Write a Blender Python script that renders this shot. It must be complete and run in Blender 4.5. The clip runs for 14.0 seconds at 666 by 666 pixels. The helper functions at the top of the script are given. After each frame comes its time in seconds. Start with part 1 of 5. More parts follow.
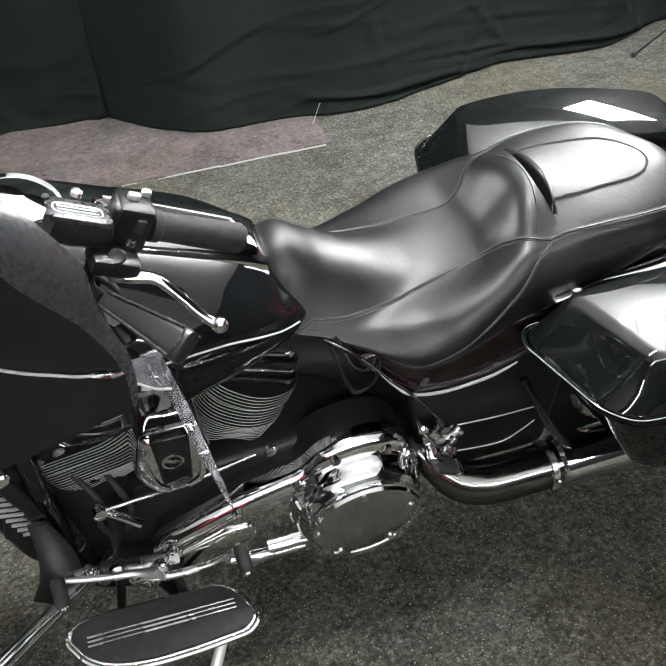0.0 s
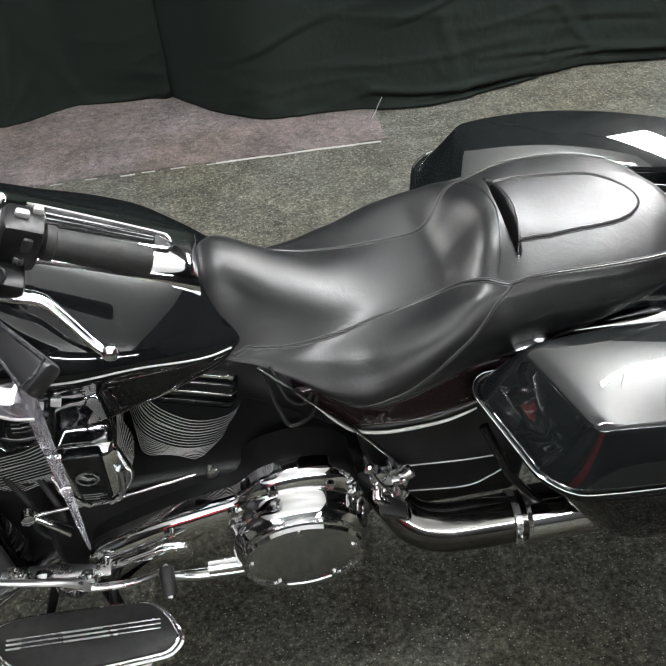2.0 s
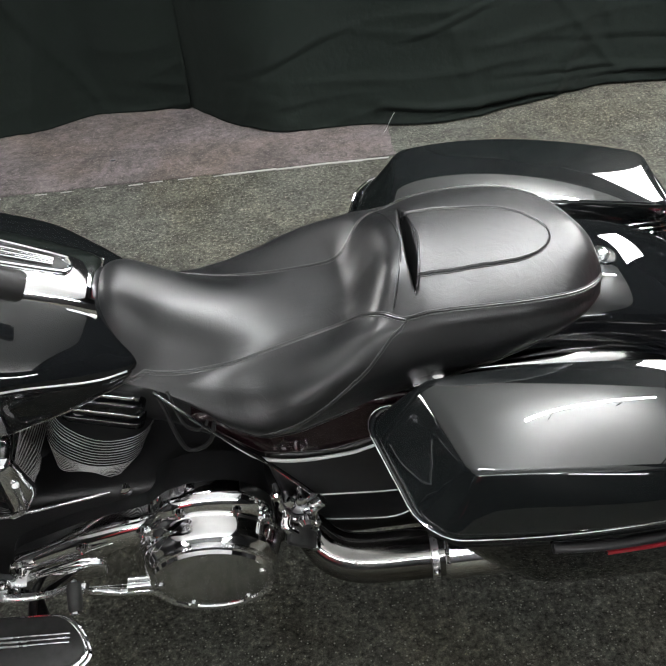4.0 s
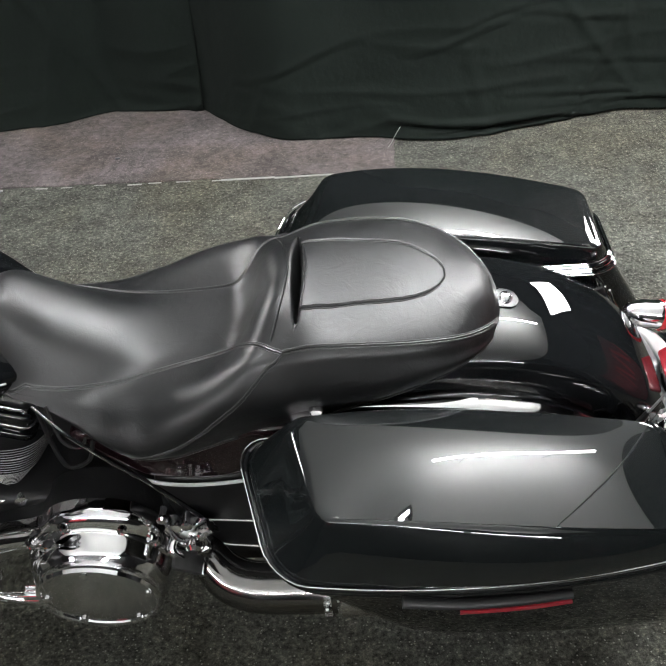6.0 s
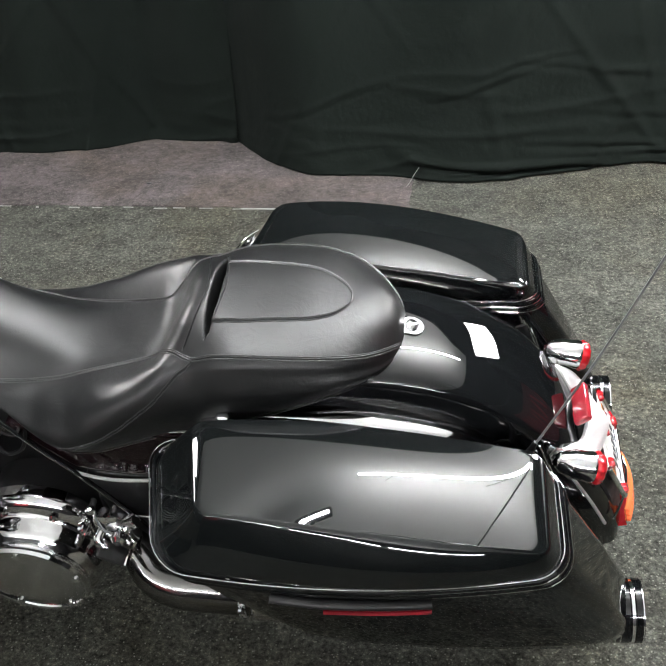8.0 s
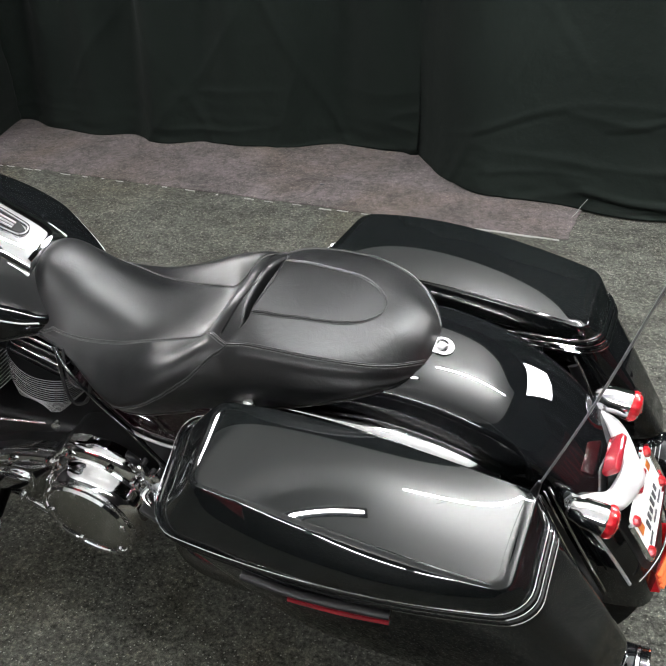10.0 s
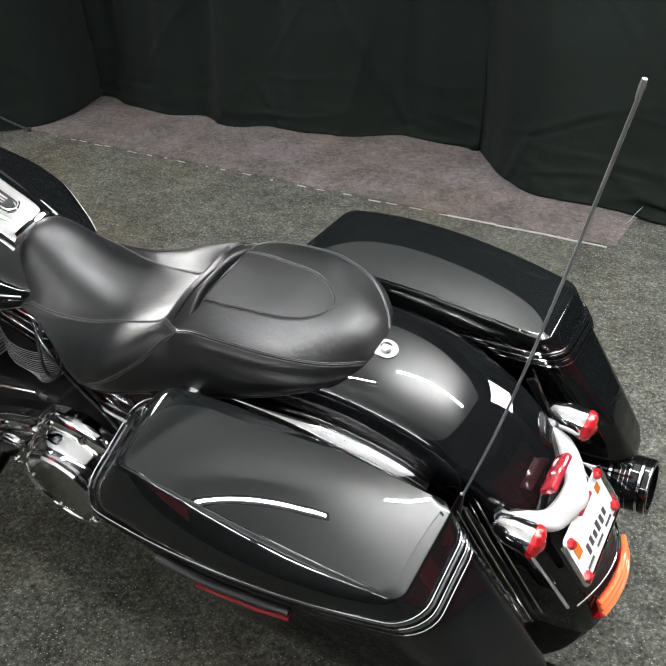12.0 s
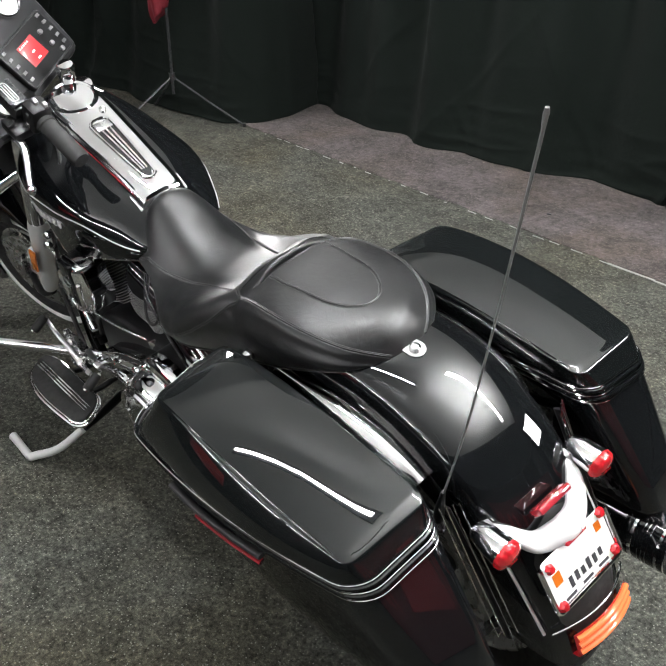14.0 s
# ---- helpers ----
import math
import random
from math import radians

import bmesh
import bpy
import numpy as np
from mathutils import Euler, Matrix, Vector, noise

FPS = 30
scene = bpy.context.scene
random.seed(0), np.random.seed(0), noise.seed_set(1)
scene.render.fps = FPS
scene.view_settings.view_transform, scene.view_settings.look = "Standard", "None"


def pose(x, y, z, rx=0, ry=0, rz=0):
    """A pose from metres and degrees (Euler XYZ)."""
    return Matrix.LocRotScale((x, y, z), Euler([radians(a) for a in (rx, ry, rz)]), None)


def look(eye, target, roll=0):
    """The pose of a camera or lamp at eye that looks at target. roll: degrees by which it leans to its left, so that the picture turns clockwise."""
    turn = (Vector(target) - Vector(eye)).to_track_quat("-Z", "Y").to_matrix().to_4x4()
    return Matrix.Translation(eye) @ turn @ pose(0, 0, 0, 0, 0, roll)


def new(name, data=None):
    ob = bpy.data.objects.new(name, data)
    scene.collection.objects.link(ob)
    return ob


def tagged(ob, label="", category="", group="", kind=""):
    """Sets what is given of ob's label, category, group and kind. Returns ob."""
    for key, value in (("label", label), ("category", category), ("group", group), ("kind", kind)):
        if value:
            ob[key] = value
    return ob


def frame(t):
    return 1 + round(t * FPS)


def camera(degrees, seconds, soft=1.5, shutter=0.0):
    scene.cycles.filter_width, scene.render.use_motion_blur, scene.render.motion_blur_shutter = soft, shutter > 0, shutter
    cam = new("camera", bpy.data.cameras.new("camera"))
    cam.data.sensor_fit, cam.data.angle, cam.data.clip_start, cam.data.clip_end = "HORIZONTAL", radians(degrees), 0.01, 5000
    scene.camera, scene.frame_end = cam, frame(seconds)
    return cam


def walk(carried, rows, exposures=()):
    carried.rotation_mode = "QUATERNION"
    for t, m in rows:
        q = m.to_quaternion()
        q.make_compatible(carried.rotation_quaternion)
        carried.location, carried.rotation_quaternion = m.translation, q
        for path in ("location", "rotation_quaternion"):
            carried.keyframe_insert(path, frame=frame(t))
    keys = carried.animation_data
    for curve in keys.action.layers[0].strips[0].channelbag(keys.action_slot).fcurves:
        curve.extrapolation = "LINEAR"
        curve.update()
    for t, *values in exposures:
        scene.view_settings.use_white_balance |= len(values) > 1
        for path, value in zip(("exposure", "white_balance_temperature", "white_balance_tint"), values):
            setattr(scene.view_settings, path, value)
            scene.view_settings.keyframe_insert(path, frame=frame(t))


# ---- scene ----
cam = camera(42.1, 14.0)
PATH = [
    (0, (-0.453, -1.31, 1.469), (-0.052, 0.242, 0.272), -5.2),
    (0.5, (-0.416, -1.284, 1.462), (-0.028, 0.254, 0.243), -3.9),
    (1, (-0.366, -1.238, 1.47), (0.001, 0.314, 0.262), -5.3),
    (1.5, (-0.289, -1.23, 1.466), (-0.045, 0.338, 0.249), -6.2),
    (2, (-0.191, -1.262, 1.466), (-0.019, 0.317, 0.25), -4.8),
    (4.5, (0.127, -1.267, 1.474), (0.111, 0.341, 0.284), -6.0),
    (5, (0.208, -1.299, 1.47), (0.148, 0.309, 0.284), -5.6),
    (5.5, (0.256, -1.278, 1.471), (0.181, 0.329, 0.283), -4.9),
    (6, (0.302, -1.223, 1.472), (0.214, 0.387, 0.289), -4.1),
    (6.5, (0.328, -1.199, 1.474), (0.307, 0.411, 0.287), -3.9),
    (7, (0.393, -1.234, 1.48), (0.273, 0.383, 0.31), -3.6),
    (7.5, (0.481, -1.274, 1.48), (0.331, 0.353, 0.327), -2.4),
    (8, (0.543, -1.304, 1.491), (0.304, 0.346, 0.386), -3.0),
    (10.5, (0.89, -1.277, 1.498), (0.124, 0.239, 0.441), -2.9),
    (11, (0.943, -1.269, 1.497), (0.149, 0.23, 0.439), -3.0),
    (11.5, (0.99, -1.211, 1.501), (0.177, 0.269, 0.429), -1.7),
    (12, (1.042, -1.166, 1.502), (0.143, 0.26, 0.427), -2.7),
    (12.5, (1.17, -1.166, 1.506), (0.136, 0.195, 0.469), -1.2),
    (13, (1.296, -1.171, 1.506), (0.141, 0.081, 0.458), -1.0),
    (13.5, (1.337, -1.147, 1.507), (0.093, 0.035, 0.481), -2.2),
    (14, (1.347, -1.095, 1.507), (0.061, 0.053, 0.494), 0.2),
]
walk(cam, [(t, look(eye, target, roll)) for t, eye, target, roll in PATH], [(0, 0.40), (2, 0.30), (4.3, 0.12), (8, 0.08), (11, 0.06), (14, 0.08)])

# ---------------------------------------------------------------- light
world = bpy.data.worlds.new("world")
scene.world = world
world.use_nodes = True
world.node_tree.nodes["Background"].inputs[0].default_value = (0.02, 0.021, 0.022, 1)
world.node_tree.nodes["Background"].inputs[1].default_value = 1.0
CEIL = 3.1
BOX_GLOW, TUBE_GLOW, SLIM_GLOW = 60.0, 400.0, 125.0


# ---------------------------------------------------------------- materials
def material(name, colour, rough=0.5, metal=0.0, coat=0.0, spec=0.5):
    m = bpy.data.materials.new(name)
    m.use_nodes = True
    b = m.node_tree.nodes["Principled BSDF"]
    b.inputs["Base Color"].default_value = (*colour, 1)
    b.inputs["Roughness"].default_value = rough
    b.inputs["Metallic"].default_value = metal
    b.inputs["Coat Weight"].default_value = coat
    b.inputs["Coat Roughness"].default_value = 0.03
    b.inputs["Specular IOR Level"].default_value = spec
    return m


def node(m, kind, **values):
    n = m.node_tree.nodes.new(kind)
    for key, value in values.items():
        n.inputs[key.replace("_", " ")].default_value = value
    return n


def link(m, a, out, b, into):
    m.node_tree.links.new(a.outputs[out], b.inputs[into])


def bsdf(m):
    return m.node_tree.nodes["Principled BSDF"]


def coords(m, size=1.0):
    tc = node(m, "ShaderNodeTexCoord")
    mp = node(m, "ShaderNodeMapping", Scale=(size, size, size))
    link(m, tc, "Object", mp, "Vector")
    return mp


def ramp(m, src, out, stops):
    r = node(m, "ShaderNodeValToRGB")
    e = r.color_ramp.elements
    while len(e) < len(stops):
        e.new(0.5)
    for el, (p, c) in zip(e, stops):
        el.position = p
        el.color = (*c, 1) if len(c) == 3 else c
    link(m, src, out, r, "Fac")
    return r


def grey(v):
    return (v, v, v)


def wear(m, scale, low, high, detail=4.0, into="Roughness"):
    """Roughness that varies with a noise."""
    n = node(m, "ShaderNodeTexNoise", Scale=scale, Detail=detail, Roughness=0.6)
    link(m, coords(m), "Vector", n, "Vector")
    r = ramp(m, n, "Fac", [(0.35, grey(low)), (0.7, grey(high))])
    link(m, r, "Color", bsdf(m), into)
    return m


def bump(m, src, out, strength, distance, normal=None):
    b = node(m, "ShaderNodeBump", Strength=strength, Distance=distance)
    link(m, src, out, b, "Height")
    if normal:
        link(m, normal, "Normal", b, "Normal")
    link(m, b, "Normal", bsdf(m), "Normal")
    return b


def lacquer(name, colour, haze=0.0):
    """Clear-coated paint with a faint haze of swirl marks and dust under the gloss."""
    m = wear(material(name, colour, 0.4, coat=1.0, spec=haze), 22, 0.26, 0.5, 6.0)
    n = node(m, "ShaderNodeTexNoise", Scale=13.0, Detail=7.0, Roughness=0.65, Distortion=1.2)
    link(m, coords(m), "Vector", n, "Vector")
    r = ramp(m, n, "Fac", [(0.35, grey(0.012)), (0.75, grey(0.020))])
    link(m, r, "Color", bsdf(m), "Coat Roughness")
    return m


GLOSS = lacquer("gloss_black_paint", (0.004, 0.0045, 0.005))
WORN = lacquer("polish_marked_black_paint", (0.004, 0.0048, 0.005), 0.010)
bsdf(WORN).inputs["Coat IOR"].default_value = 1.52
WINE = lacquer("dark_wine_paint", (0.009, 0.004, 0.005))
SATIN = wear(material("satin_black", (0.007, 0.007, 0.0075), 0.35, spec=0.3), 30, 0.28, 0.45)
PLASTIC = wear(material("black_plastic", (0.012, 0.012, 0.013), 0.36), 60, 0.30, 0.42)
VINYL = wear(material("grey_black_moulding", (0.027, 0.028, 0.030), 0.28), 160, 0.25, 0.31)
# bright metal trim with its white reflections put into a pale, rough base colour
BRIGHT = wear(material("bright_trim", (0.66, 0.66, 0.66), 0.4, 0.45), 30, 0.32, 0.48)
POLISHED = wear(material("polished_alloy", (0.86, 0.86, 0.87), 0.3, 1.0), 6, 0.24, 0.36)
CHROME = wear(material("chrome", (0.86, 0.86, 0.87), 0.05, 1.0), 14, 0.03, 0.11)
BRUSHED = wear(material("satin_chrome", (0.62, 0.62, 0.62), 0.16, 1.0), 30, 0.13, 0.20)
# chrome with the shade the front pipe lies in put into its colour
HEADER = wear(material("shaded_chrome", (0.20, 0.195, 0.19), 0.16, 1.0), 18, 0.08, 0.24)
STEEL = wear(material("brushed_steel", (0.55, 0.55, 0.55), 0.25, 1.0), 40, 0.2, 0.38)
RUBBER = wear(material("rubber", (0.014, 0.014, 0.014), 0.6, spec=0.35), 50, 0.55, 0.8)
CAST = material("black_cast_metal", (0.007, 0.007, 0.0075), 0.45, spec=0.3)
n_ = node(CAST, "ShaderNodeTexNoise", Scale=260.0, Detail=3.0)
link(CAST, coords(CAST), "Vector", n_, "Vector")
bump(CAST, n_, "Fac", 0.35, 0.001)
FIN_EDGE = wear(material("machined_fin_edge", (0.58, 0.58, 0.57), 0.5, 0.6), 60, 0.42, 0.6)
RED = material("red_lens", (0.42, 0.010, 0.016), 0.12, coat=1.0)
REFLECTOR = material("dark_red_reflector", (0.17, 0.008, 0.014), 0.15, coat=1.0)
AMBER = material("amber_lens", (0.60, 0.15, 0.015), 0.15, coat=1.0)
RIB = material("orange_lens_rib", (0.60, 0.12, 0.035), 0.12, coat=1.0)
bsdf(RIB).inputs["Emission Color"].default_value = (1, 0.20, 0.07, 1)
bsdf(RIB).inputs["Emission Strength"].default_value = 0.55
WHIP = wear(material("grey_whip", (0.17, 0.17, 0.17), 0.35, 0.3), 30, 0.3, 0.45)
TINTED = wear(material("tinted_acrylic", (0.66, 0.64, 0.70), 0.06, spec=0.7), 25, 0.04, 0.10)
bsdf(TINTED).inputs["Transmission Weight"].default_value = 0.93
bsdf(TINTED).inputs["IOR"].default_value = 1.49
DARKRED = material("dark_red_lens", (0.30, 0.020, 0.030), 0.1, coat=1.0)
WHITE = wear(material("white_plate", (0.78, 0.79, 0.77), 0.3), 20, 0.25, 0.4)
INK = material("dark_ink", (0.03, 0.03, 0.035), 0.5)
SILVER = material("silver_print", (0.5, 0.5, 0.5), 0.35, 0.6)
SCREEN = material("radio_screen", (0.30, 0.03, 0.035), 0.25, coat=0.4)
bsdf(SCREEN).inputs["Emission Color"].default_value = (0.7, 0.05, 0.06, 1)
bsdf(SCREEN).inputs["Emission Strength"].default_value = 0.15
DARKCLOTH = wear(material("dark_red_cloth", (0.11, 0.005, 0.010), 0.8), 12, 0.7, 0.9)
REDCLOTH = wear(material("red_cloth", (0.15, 0.007, 0.015), 0.8), 20, 0.7, 0.9)
REDWALL = wear(material("red_banner", (0.42, 0.014, 0.024), 0.7), 8, 0.6, 0.8)

# leather: pebbled grain, faint creases
LEATHER = material("black_leather", (0.0055, 0.0058, 0.0062), 0.40, spec=0.45)
co_ = coords(LEATHER)
v_ = node(LEATHER, "ShaderNodeTexVoronoi", Scale=620.0)
link(LEATHER, co_, "Vector", v_, "Vector")
n_ = node(LEATHER, "ShaderNodeTexNoise", Scale=11.0, Detail=2.0, Roughness=0.5)
link(LEATHER, co_, "Vector", n_, "Vector")
b_ = bump(LEATHER, v_, "Distance", 0.12, 0.0006)
b_ = bump(LEATHER, n_, "Fac", 0.12, 0.004, b_)
w_ = node(LEATHER, "ShaderNodeTexNoise", Scale=26.0, Detail=5.0, Roughness=0.62, Distortion=2.2)
link(LEATHER, co_, "Vector", w_, "Vector")
bump(LEATHER, w_, "Fac", 0.18, 0.0035, b_)
h_ = node(LEATHER, "ShaderNodeTexNoise", Scale=38.0, Detail=7.0, Roughness=0.72, Distortion=0.5)
link(LEATHER, co_, "Vector", h_, "Vector")
a_ = node(LEATHER, "ShaderNodeMath")
a_.operation = "ADD"
link(LEATHER, n_, "Fac", a_, 0)
link(LEATHER, h_, "Fac", a_, 1)
r_ = ramp(LEATHER, a_, 0, [(0.36, grey(0.30)), (0.50, grey(0.40)), (0.66, grey(0.50))])
s_ = node(LEATHER, "ShaderNodeMath")
s_.operation = "MULTIPLY"
s_.inputs[1].default_value = 0.5
link(LEATHER, a_, 0, s_, 0)
link(LEATHER, s_, 0, r_, "Fac")
link(LEATHER, r_, "Color", bsdf(LEATHER), "Roughness")
THREAD = material("black_thread", (0.05, 0.05, 0.05), 0.55)
WELT = wear(material("seam_welt", (0.005, 0.005, 0.0055), 0.35), 40, 0.28, 0.42)


def carpet(name, low, high, size):
    """Low pile: specks of two sizes, worn and stained in broad patches."""
    m = material(name, low, 0.95, spec=0.08)
    mp = coords(m)
    fine = node(m, "ShaderNodeTexNoise", Scale=size, Detail=6.0, Roughness=0.85)
    clump = node(m, "ShaderNodeTexNoise", Scale=size * 0.28, Detail=3.0, Roughness=0.7, Distortion=0.6)
    broad = node(m, "ShaderNodeTexNoise", Scale=4.5, Detail=8.0, Roughness=0.72)
    stain = node(m, "ShaderNodeTexNoise", Scale=1.1, Detail=4.0, Roughness=0.6, Distortion=0.8)
    for n in (fine, clump, broad, stain):
        link(m, mp, "Vector", n, "Vector")
    mid = tuple(0.5 * (a + b) for a, b in zip(low, high))
    r = ramp(m, fine, "Fac", [(0.38, low), (0.5, mid), (0.59, high), (0.68, tuple(w * v for w, v in zip((2.8, 2.6, 2.2), high)))])
    k = ramp(m, clump, "Fac", [(0.33, grey(0.62)), (0.67, grey(1.25))])
    shade = ramp(m, broad, "Fac", [(0.30, grey(0.55)), (0.70, grey(1.35))])
    tint = ramp(m, stain, "Fac", [(0.45, (1.0, 1.0, 1.0)), (0.75, (1.0, 0.90, 0.74))])
    last = r
    for other in (k, shade, tint):
        mx = node(m, "ShaderNodeMix")
        mx.data_type, mx.blend_type = "RGBA", "MULTIPLY"
        mx.inputs["Factor"].default_value = 1.0
        link(m, last, 2 if last is not r else "Color", mx, 6)
        link(m, other, "Color", mx, 7)
        last = mx
    cell = node(m, "ShaderNodeTexVoronoi", Scale=size * 1.9)
    link(m, mp, "Vector", cell, "Vector")
    dot = ramp(m, cell, "Distance", [(0.16, grey(1.0)), (0.34, grey(0.0))])
    some = ramp(m, cell, "Color", [(0.60, grey(0.0)), (0.72, grey(1.0))])
    fleck = node(m, "ShaderNodeMath")
    fleck.operation = "MULTIPLY"
    link(m, dot, "Color", fleck, 0)
    link(m, some, "Color", fleck, 1)
    mx = node(m, "ShaderNodeMix")
    mx.data_type = "RGBA"
    mx.inputs[7].default_value = (*(2.0 * v for v in high), 1)
    link(m, fleck, 0, mx, "Factor")
    link(m, last, 2, mx, 6)
    link(m, mx, 2, bsdf(m), "Base Color")
    b = bump(m, clump, "Fac", 0.5, 0.006)
    bump(m, fine, "Fac", 0.9, 0.004, b)
    return m


CARPET = carpet("grey_carpet", (0.019, 0.0194, 0.0166), (0.106, 0.108, 0.094), 82.0)
MAUVE = carpet("mauve_carpet", (0.068, 0.060, 0.060), (0.125, 0.110, 0.110), 150.0)
TAPE = wear(material("seam_tape", (0.27, 0.265, 0.25), 0.6), 30, 0.5, 0.8)
CLOTH = material("black_curtain", (0.0066, 0.0088, 0.0076), 0.8, spec=0.03)
bsdf(CLOTH).inputs["Sheen Weight"].default_value = 0.02
n_ = node(CLOTH, "ShaderNodeTexNoise", Scale=5.0, Detail=6.0, Roughness=0.55)
link(CLOTH, coords(CLOTH), "Vector", n_, "Vector")
bump(CLOTH, n_, "Fac", 0.35, 0.03)
PAINTED = wear(material("white_ceiling", (0.84, 0.85, 0.83), 0.9), 3, 0.85, 0.95)


def glow(name, colour, strength):
    m = material(name, (0.8, 0.8, 0.8), 0.5)
    bsdf(m).inputs["Emission Color"].default_value = (*colour, 1)
    bsdf(m).inputs["Emission Strength"].default_value = strength
    return m


SOFTBOX = glow("softbox_front", (1.0, 0.99, 0.98), BOX_GLOW)
TUBE = glow("light_tube", (0.985, 0.99, 1.0), TUBE_GLOW)
SLIM = glow("slim_light_tube", (0.985, 0.99, 1.0), SLIM_GLOW)


# ---------------------------------------------------------------- mesh tools
def finish(name, bm, mat, parent=None, label="", smooth=True, angle=40):
    """Links a bmesh as one mesh object; mat may be a list of materials."""
    bmesh.ops.recalc_face_normals(bm, faces=bm.faces)
    me = bpy.data.meshes.new(name)
    if smooth:
        for f in bm.faces:
            f.smooth = True
        for e in bm.edges:
            if len(e.link_faces) == 2 and e.calc_face_angle(0) > radians(angle):
                e.smooth = False
    bm.to_mesh(me)
    bm.free()
    for m in mat if isinstance(mat, (list, tuple)) else [mat]:
        me.materials.append(m)
    ob = new(name, me)
    if parent:
        ob.parent = parent
    if label:
        ob["label"] = label
    return ob


def part(name, bm, mat, parent, label="", angle=40):
    return finish(name, bm, mat, parent, label, True, angle)


def spline(points, n):
    """n points along a smooth curve through the given ones."""
    p = np.array(points, float)
    m = np.gradient(p, axis=0)
    t = np.linspace(0, len(p) - 1, n)
    i = np.minimum(t.astype(int), len(p) - 2)
    s = (t - i)[:, None]
    h = [2 * s**3 - 3 * s**2 + 1, s**3 - 2 * s**2 + s, -2 * s**3 + 3 * s**2, s**3 - s**2]
    return h[0] * p[i] + h[1] * m[i] + h[2] * p[i + 1] + h[3] * m[i + 1]


def curve_at(xs, ys, x):
    """A smooth function through (xs, ys), flat at its turning points."""
    xs, ys = np.array(xs, float), np.array(ys, float)
    d = np.diff(ys) / np.diff(xs)
    m = np.zeros(len(xs))
    m[0], m[-1] = d[0], d[-1]
    for k in range(1, len(xs) - 1):
        m[k] = 0 if d[k - 1] * d[k] <= 0 else 2 * d[k - 1] * d[k] / (d[k - 1] + d[k])
    x = np.clip(x, xs[0], xs[-1])
    i = np.clip(np.searchsorted(xs, x) - 1, 0, len(xs) - 2)
    h = xs[i + 1] - xs[i]
    s = (x - xs[i]) / h
    return (2 * s**3 - 3 * s**2 + 1) * ys[i] + (s**3 - 2 * s**2 + s) * h * m[i] + (3 * s**2 - 2 * s**3) * ys[i + 1] + (s**3 - s**2) * h * m[i + 1]


def skin(rings, closed=True, caps=(True, True), bm=None):
    """Joins rings of equally many points; ends may be capped."""
    bm = bm or bmesh.new()
    rows = [[bm.verts.new(Vector(p)) for p in ring] for ring in rings]
    n = len(rows[0])
    for a, b in zip(rows, rows[1:]):
        for k in range(n if closed else n - 1):
            j = (k + 1) % n
            bm.faces.new((a[k], a[j], b[j], b[k]))
    if closed:
        if caps[0]:
            bm.faces.new(rows[0][::-1])
        if caps[1]:
            bm.faces.new(rows[-1])
    return bm


def tube(points, r, n=10, smooth=0, bm=None, caps=(True, True), flat=1.0):
    """A pipe along points; r is one radius or one for each point; flat squashes it across."""
    p = np.array(points, float)
    rr = np.full(len(p), r, float) if np.isscalar(r) else np.array(r, float)
    if smooth:
        both = spline(np.c_[p, rr], smooth)
        p, rr = both[:, :3], both[:, 3]
    d = np.gradient(p, axis=0)
    d /= np.linalg.norm(d, axis=1)[:, None] + 1e-12
    up = np.array([0, 0, 1.0]) if abs(d[0][2]) < 0.9 else np.array([0, 1.0, 0])
    rings = []
    u = np.cross(d[0], up)
    for q, t, rad in zip(p, d, rr):
        u = u - t * (u @ t)
        u /= np.linalg.norm(u) + 1e-12
        w = np.cross(t, u)
        rings.append([q + rad * (math.cos(a) * u + flat * math.sin(a) * w) for a in np.linspace(0, 2 * math.pi, n, endpoint=False)])
    return skin(rings, caps=caps, bm=bm)


def lathe(profile, centre, axis, n=32, bm=None, caps=(True, True)):
    """Turns a profile of (along, radius) round an axis."""
    a = Vector(axis).normalized()
    u = a.orthogonal().normalized()
    w = a.cross(u)
    c = Vector(centre)
    return skin([[c + a * s + (u * math.cos(k) + w * math.sin(k)) * max(r, 1e-4) for k in np.linspace(0, 2 * math.pi, n, endpoint=False)] for s, r in profile], caps=caps, bm=bm)


def box(centre, size, bevel=0.004, turn=None, bm=None, segments=2):
    """A block with rounded edges; turn: a matrix or degrees about x, y and z."""
    b = bmesh.new()
    bmesh.ops.create_cube(b, size=1.0)
    bmesh.ops.scale(b, vec=size, verts=b.verts)
    if bevel:
        bmesh.ops.bevel(b, geom=b.edges[:], offset=bevel, segments=segments, profile=0.5, affect="EDGES")
    m = pose(*centre, *(turn or (0, 0, 0))) if not isinstance(turn, Matrix) else Matrix.Translation(centre) @ turn
    bmesh.ops.transform(b, matrix=m, verts=b.verts)
    return merge(bm, b)


def merge(bm, other):
    if bm is None:
        return other
    me = bpy.data.meshes.new("part")
    other.to_mesh(me)
    other.free()
    bm.from_mesh(me)
    bpy.data.meshes.remove(me)
    return bm


